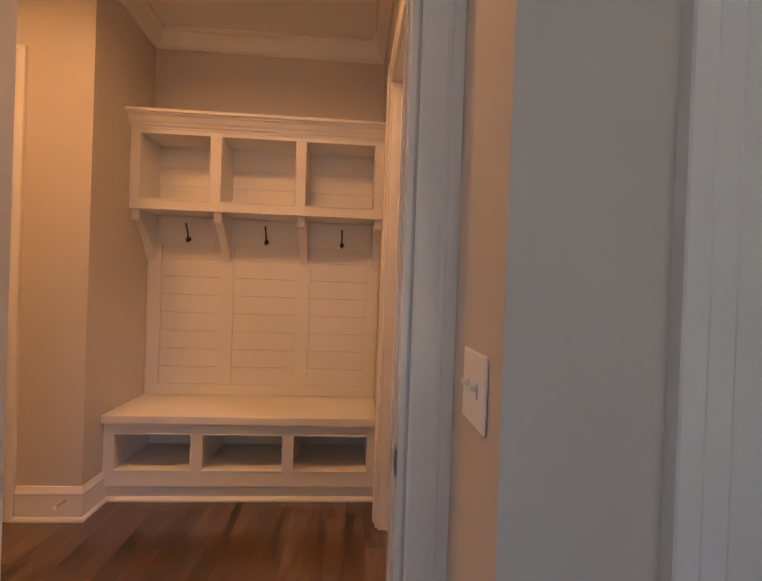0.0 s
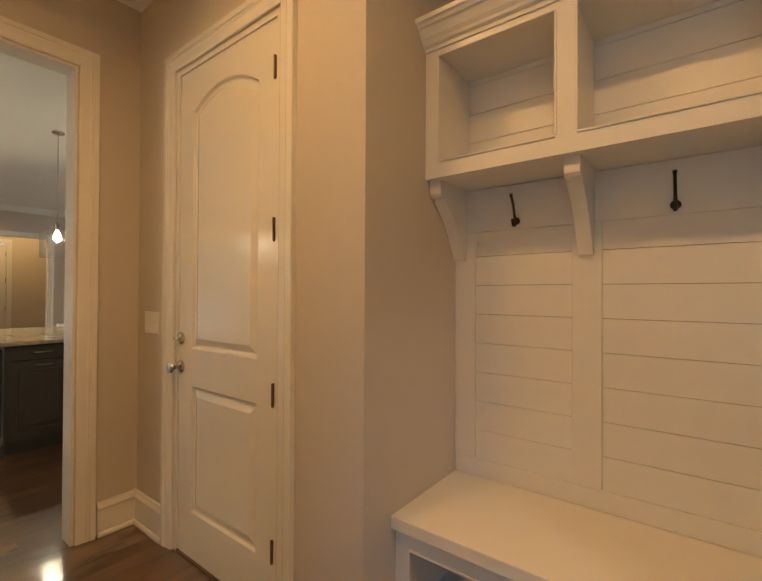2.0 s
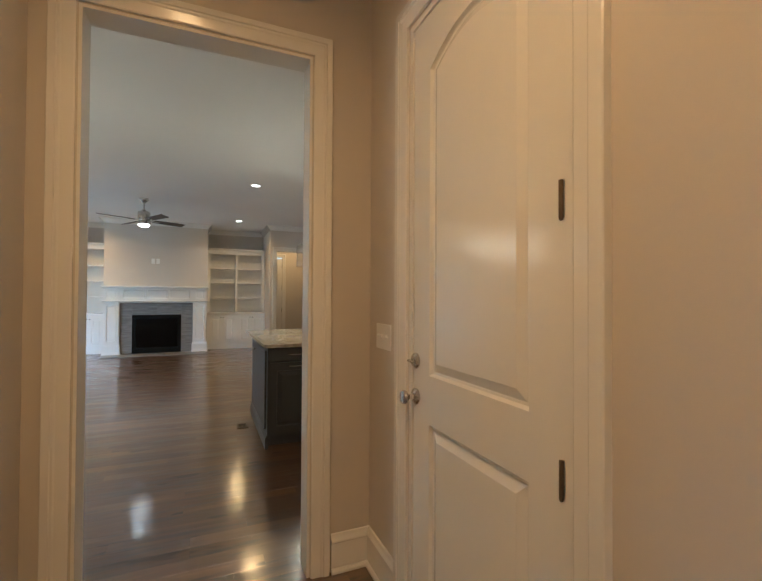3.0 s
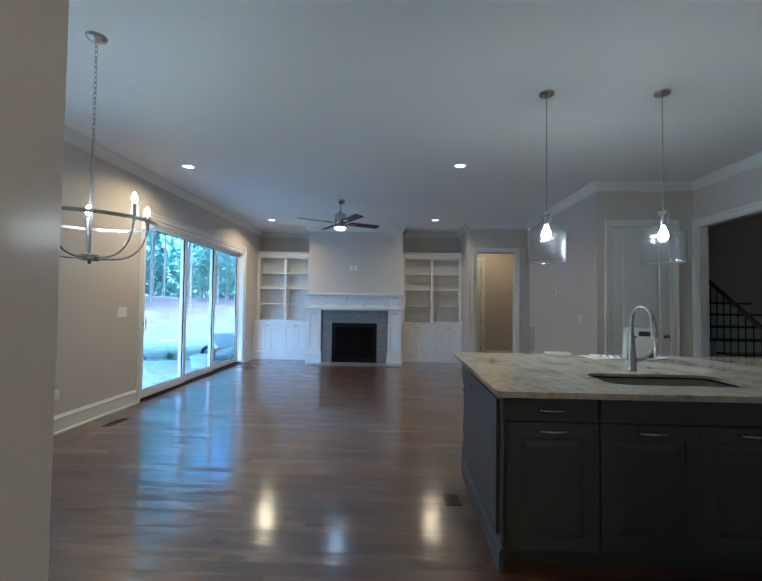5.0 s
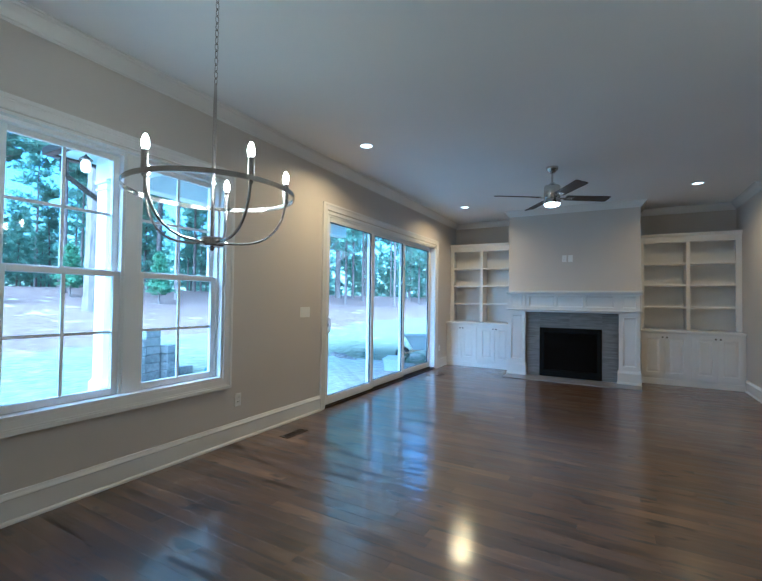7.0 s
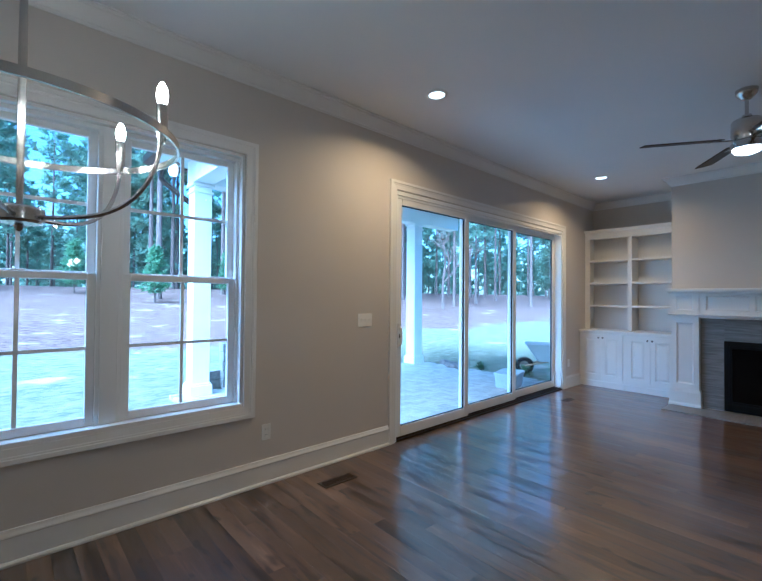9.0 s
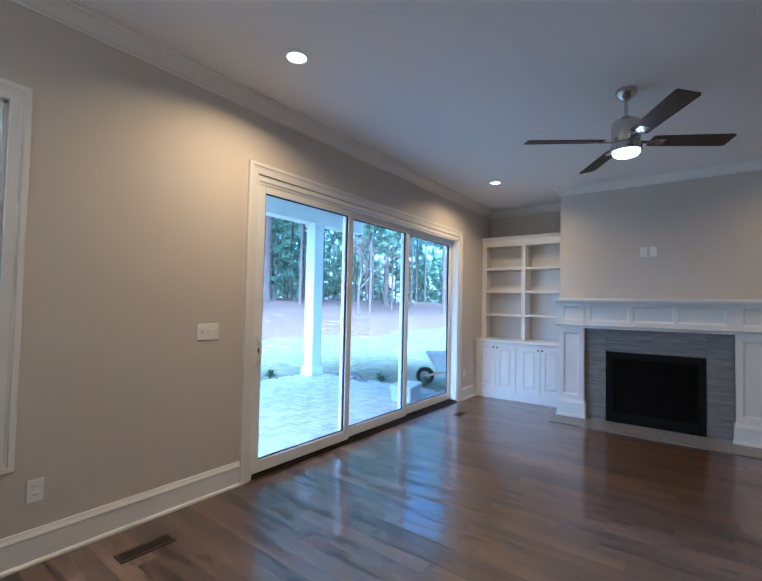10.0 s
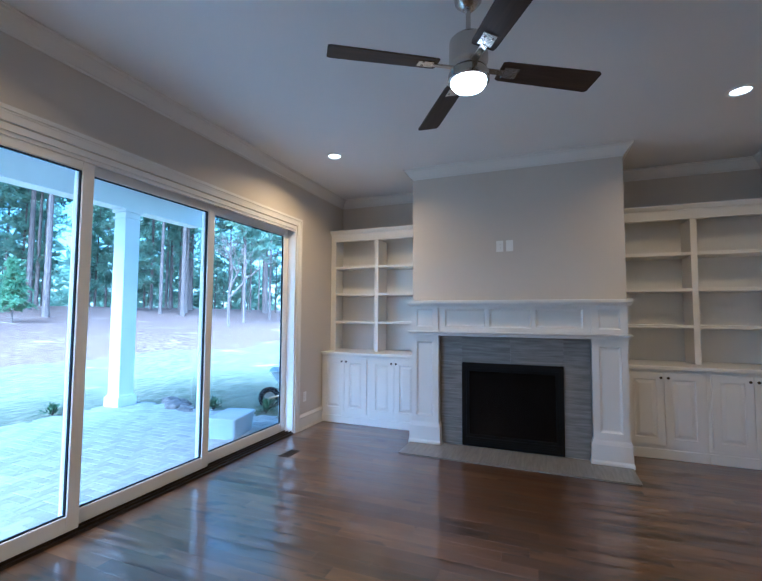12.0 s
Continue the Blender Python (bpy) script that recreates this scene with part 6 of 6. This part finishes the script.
while len(spots) < 220 and tries < 6000:
    tries += 1
    ang = radians(trng.uniform(182, 300))
    dist = 24 + 66 * trng.random() ** 0.8
    x, y = -7 + dist * math.cos(ang), dist * math.sin(ang)
    if y > -19 or (x > -30 and y > -26):
        continue
    if any((x - a) ** 2 + (y - b) ** 2 < 2.0 for a, b in spots):
        continue
    spots.append((x, y))
for i, (x, y) in enumerate(spots):
    deep = (-y - 20) / 60
    k = trng.choice((0, 1, 2, 0, 2, 3) if deep < 0.35 else (0, 1, 3, 4, 3, 4, 2))
    m = pose(x, y, rise(x, y) - 0.05, 0, 0, trng.uniform(0, 360))
    if k not in first:
        first.add(k)
        kinds[k].matrix_world = m
    else:
        copy_thing(kinds[k], m)
# saplings in the straw, and a bare tree on its mound
def sapling(seed, h, r):
    """A young pine: a thin stem in a dense cone of needle sprays."""
    rng = random.Random(seed)
    tb, cbm = BM(), BM()
    tube(tb, [(0, 0, 0), (0.02, 0, h * 0.5), (0, 0.01, h * 0.97)], [0.05, 0.035, 0.01], 7)
    for k in range(46):
        u = 0.13 + 0.82 * (k + rng.random()) / 46
        a, L = k * 2.4 + rng.uniform(-0.4, 0.4), r * (1.12 - u) * rng.uniform(0.75, 1.1)
        p0 = Vector((0, 0, h * u))
        p1 = p0 + Vector((math.cos(a) * L, math.sin(a) * L, L * rng.uniform(0.25, 0.6)))
        tube(tb, [p0, p0.lerp(p1, 0.5), p1], [0.014, 0.010, 0.004], 4)
        for j in range(7):
            q = p0.lerp(p1, rng.uniform(0.25, 1.0)) + Vector((rng.uniform(-1, 1), rng.uniform(-1, 1), rng.uniform(-0.5, 1))) * 0.09
            tuft(cbm, q, rng.uniform(0.18, 0.32), rng, 8)
    t = thing("pine_tree", "bushy young green pine standing in the pine straw", "tree", group="young pines")
    part("trunk", tb, BARK, t, smooth=True)
    part("crown", cbm, SAPGREEN, t)
    return t


SAPGREEN = needle_material("young_needles", 1.15, (0.95, 1.08, 0.85))
sap = sapling(77, 3.2, 0.95)
SAPS = [(-19.8, -23.6), (-16.7, -27.7), (-11.4, -24.7), (-8.2, -29.5)]
sap.matrix_world = pose(*SAPS[0], rise(*SAPS[0]) - 0.03)
for i, (x, y) in enumerate(SAPS[1:]):
    copy_thing(sap, pose(x, y, rise(x, y) - 0.03, 0, 0, 70 * i))
# old thick pines at the wood's edge
old = pine(91, 27, 0.36, 0.36, 60, 0.75, "old thick pine with a long bare trunk", "old pines")
OLD = [(-14.5, -20.7), (-40.7, -34.0), (-48.2, -30.0), (-30.7, -31.2)]
old.matrix_world = pose(*OLD[0], rise(*OLD[0]) - 0.05)
for i, (x, y) in enumerate(OLD[1:]):
    copy_thing(old, pose(x, y, rise(x, y) - 0.05, 0, 0, 95 * i + 40))
# a bare tree on its mound
bt = thing("bare_tree", "slim bare leafless tree on a low mound", "tree", pose(-30.5, -19.6, rise(-30.5, -19.6) - 0.05))
bm = BM()
brng = random.Random(9)


def limb(p, d, L, r, depth):
    q = p + d * L
    tube(bm, [p, p.lerp(q, 0.5) + Vector((brng.uniform(-1, 1), brng.uniform(-1, 1), 0)) * L * 0.05, q], [r, r * 0.8, r * 0.6], 6)
    if depth:
        for _ in range(3):
            nd = (d + Vector((brng.uniform(-0.7, 0.7), brng.uniform(-0.7, 0.7), brng.uniform(-0.1, 0.5)))).normalized()
            limb(p.lerp(q, brng.uniform(0.6, 1.0)), nd, L * brng.uniform(0.55, 0.8), r * 0.55, depth - 1)


limb(Vector((0, 0, 0)), Vector((0.03, 0.02, 1)).normalized(), 2.6, 0.13, 4)
part("trunk", bm, BARK, bt)

# far woods closing the view behind the nearer pines
bm = BM()
frng = random.Random(31)
for k in range(3200):
    ang, dist = radians(frng.uniform(178, 302)), frng.uniform(80, 112)
    x, y = -7 + dist * math.cos(ang), dist * math.sin(ang)
    tuft(bm, Vector((x, y, rise(x, y) + 10 * frng.random() ** 1.2)), frng.uniform(1.4, 2.6), frng, 5)
tagged(part("far_woods", bm, NEEDLE), "distant pine woods seen between the nearer trunks", "woods", "", "stuff")

# ---- floor boards, laid along y ----
PITCH = 0.1
LENGTHS = [0.45, 0.7, 0.95, 1.2, 1.5, 1.8]


def board_bm(length, w=PITCH - 0.0003):
    """A board with eased edges, top at z = 0."""
    bm = BM()
    h, e = w / 2, 0.0002
    prof = [(-h, -0.011), (h, -0.011), (h, -e), (h - e, 0), (-h + e, 0), (-h, -e)]
    g = length - 0.0005
    return loft(bm, [[(x, 0, z) for x, z in prof], [(x, g, z) for x, z in prof]])


board_meshes = [mesh_of(board_bm(k), "floor_board", FLOOR) for k in LENGTHS]
floor_root = thing("floor", "dark-stained oak strip floor with a satin finish", "floor", kind="structure")
rest = BM()
rng = random.Random(7)
count = 0
STRETCH = (-9.3, -5.4, -1.7, 1.9)


x = -13.2
while x < 3.0:
    y = -1.72 if x < -1.75 else -2.6
    first = True
    end = 8.2 if -9.6 < x < -2.9 else (4.55 if x < -9 else 3.2)
    while y < end:
        i = rng.choice((0, 1, 1, 2, 2, 3, 3, 4, 5)) if not first else rng.choice((0, 1, 2, 3, 4, 5))
        first = False
        L = LENGTHS[i]
        dz = rng.random() * 0.0003
        mid = y + L / 2
        if STRETCH[0] < x < STRETCH[1] and STRETCH[2] < mid < STRETCH[3] and count < 300:
            ob = new("floor_board", board_meshes[i])
            ob.parent, ob.location = floor_root, (x, y, -dz - 0.0003)
            ob.rotation_euler = (0, rng.uniform(-0.0012, 0.0012), 0)
            count += 1
        else:
            w, e, g = (PITCH - 0.0003) / 2, 0.0002, L - 0.0003
            prof = [(-w, -0.011), (w, -0.011), (w, -e), (w - e, 0), (-w + e, 0), (-w, -e)]
            tl = rng.uniform(-0.0012, 0.0012)
            loft(rest, [[(x + px, y, pz - dz - 0.0003 - tl * px) for px, pz in prof], [(x + px, y + g, pz - dz - 0.0003 - tl * px) for px, pz in prof]])
        y += L
    x += PITCH
tagged(part("floor_boards", rest, FLOOR, floor_root), kind="stuff")
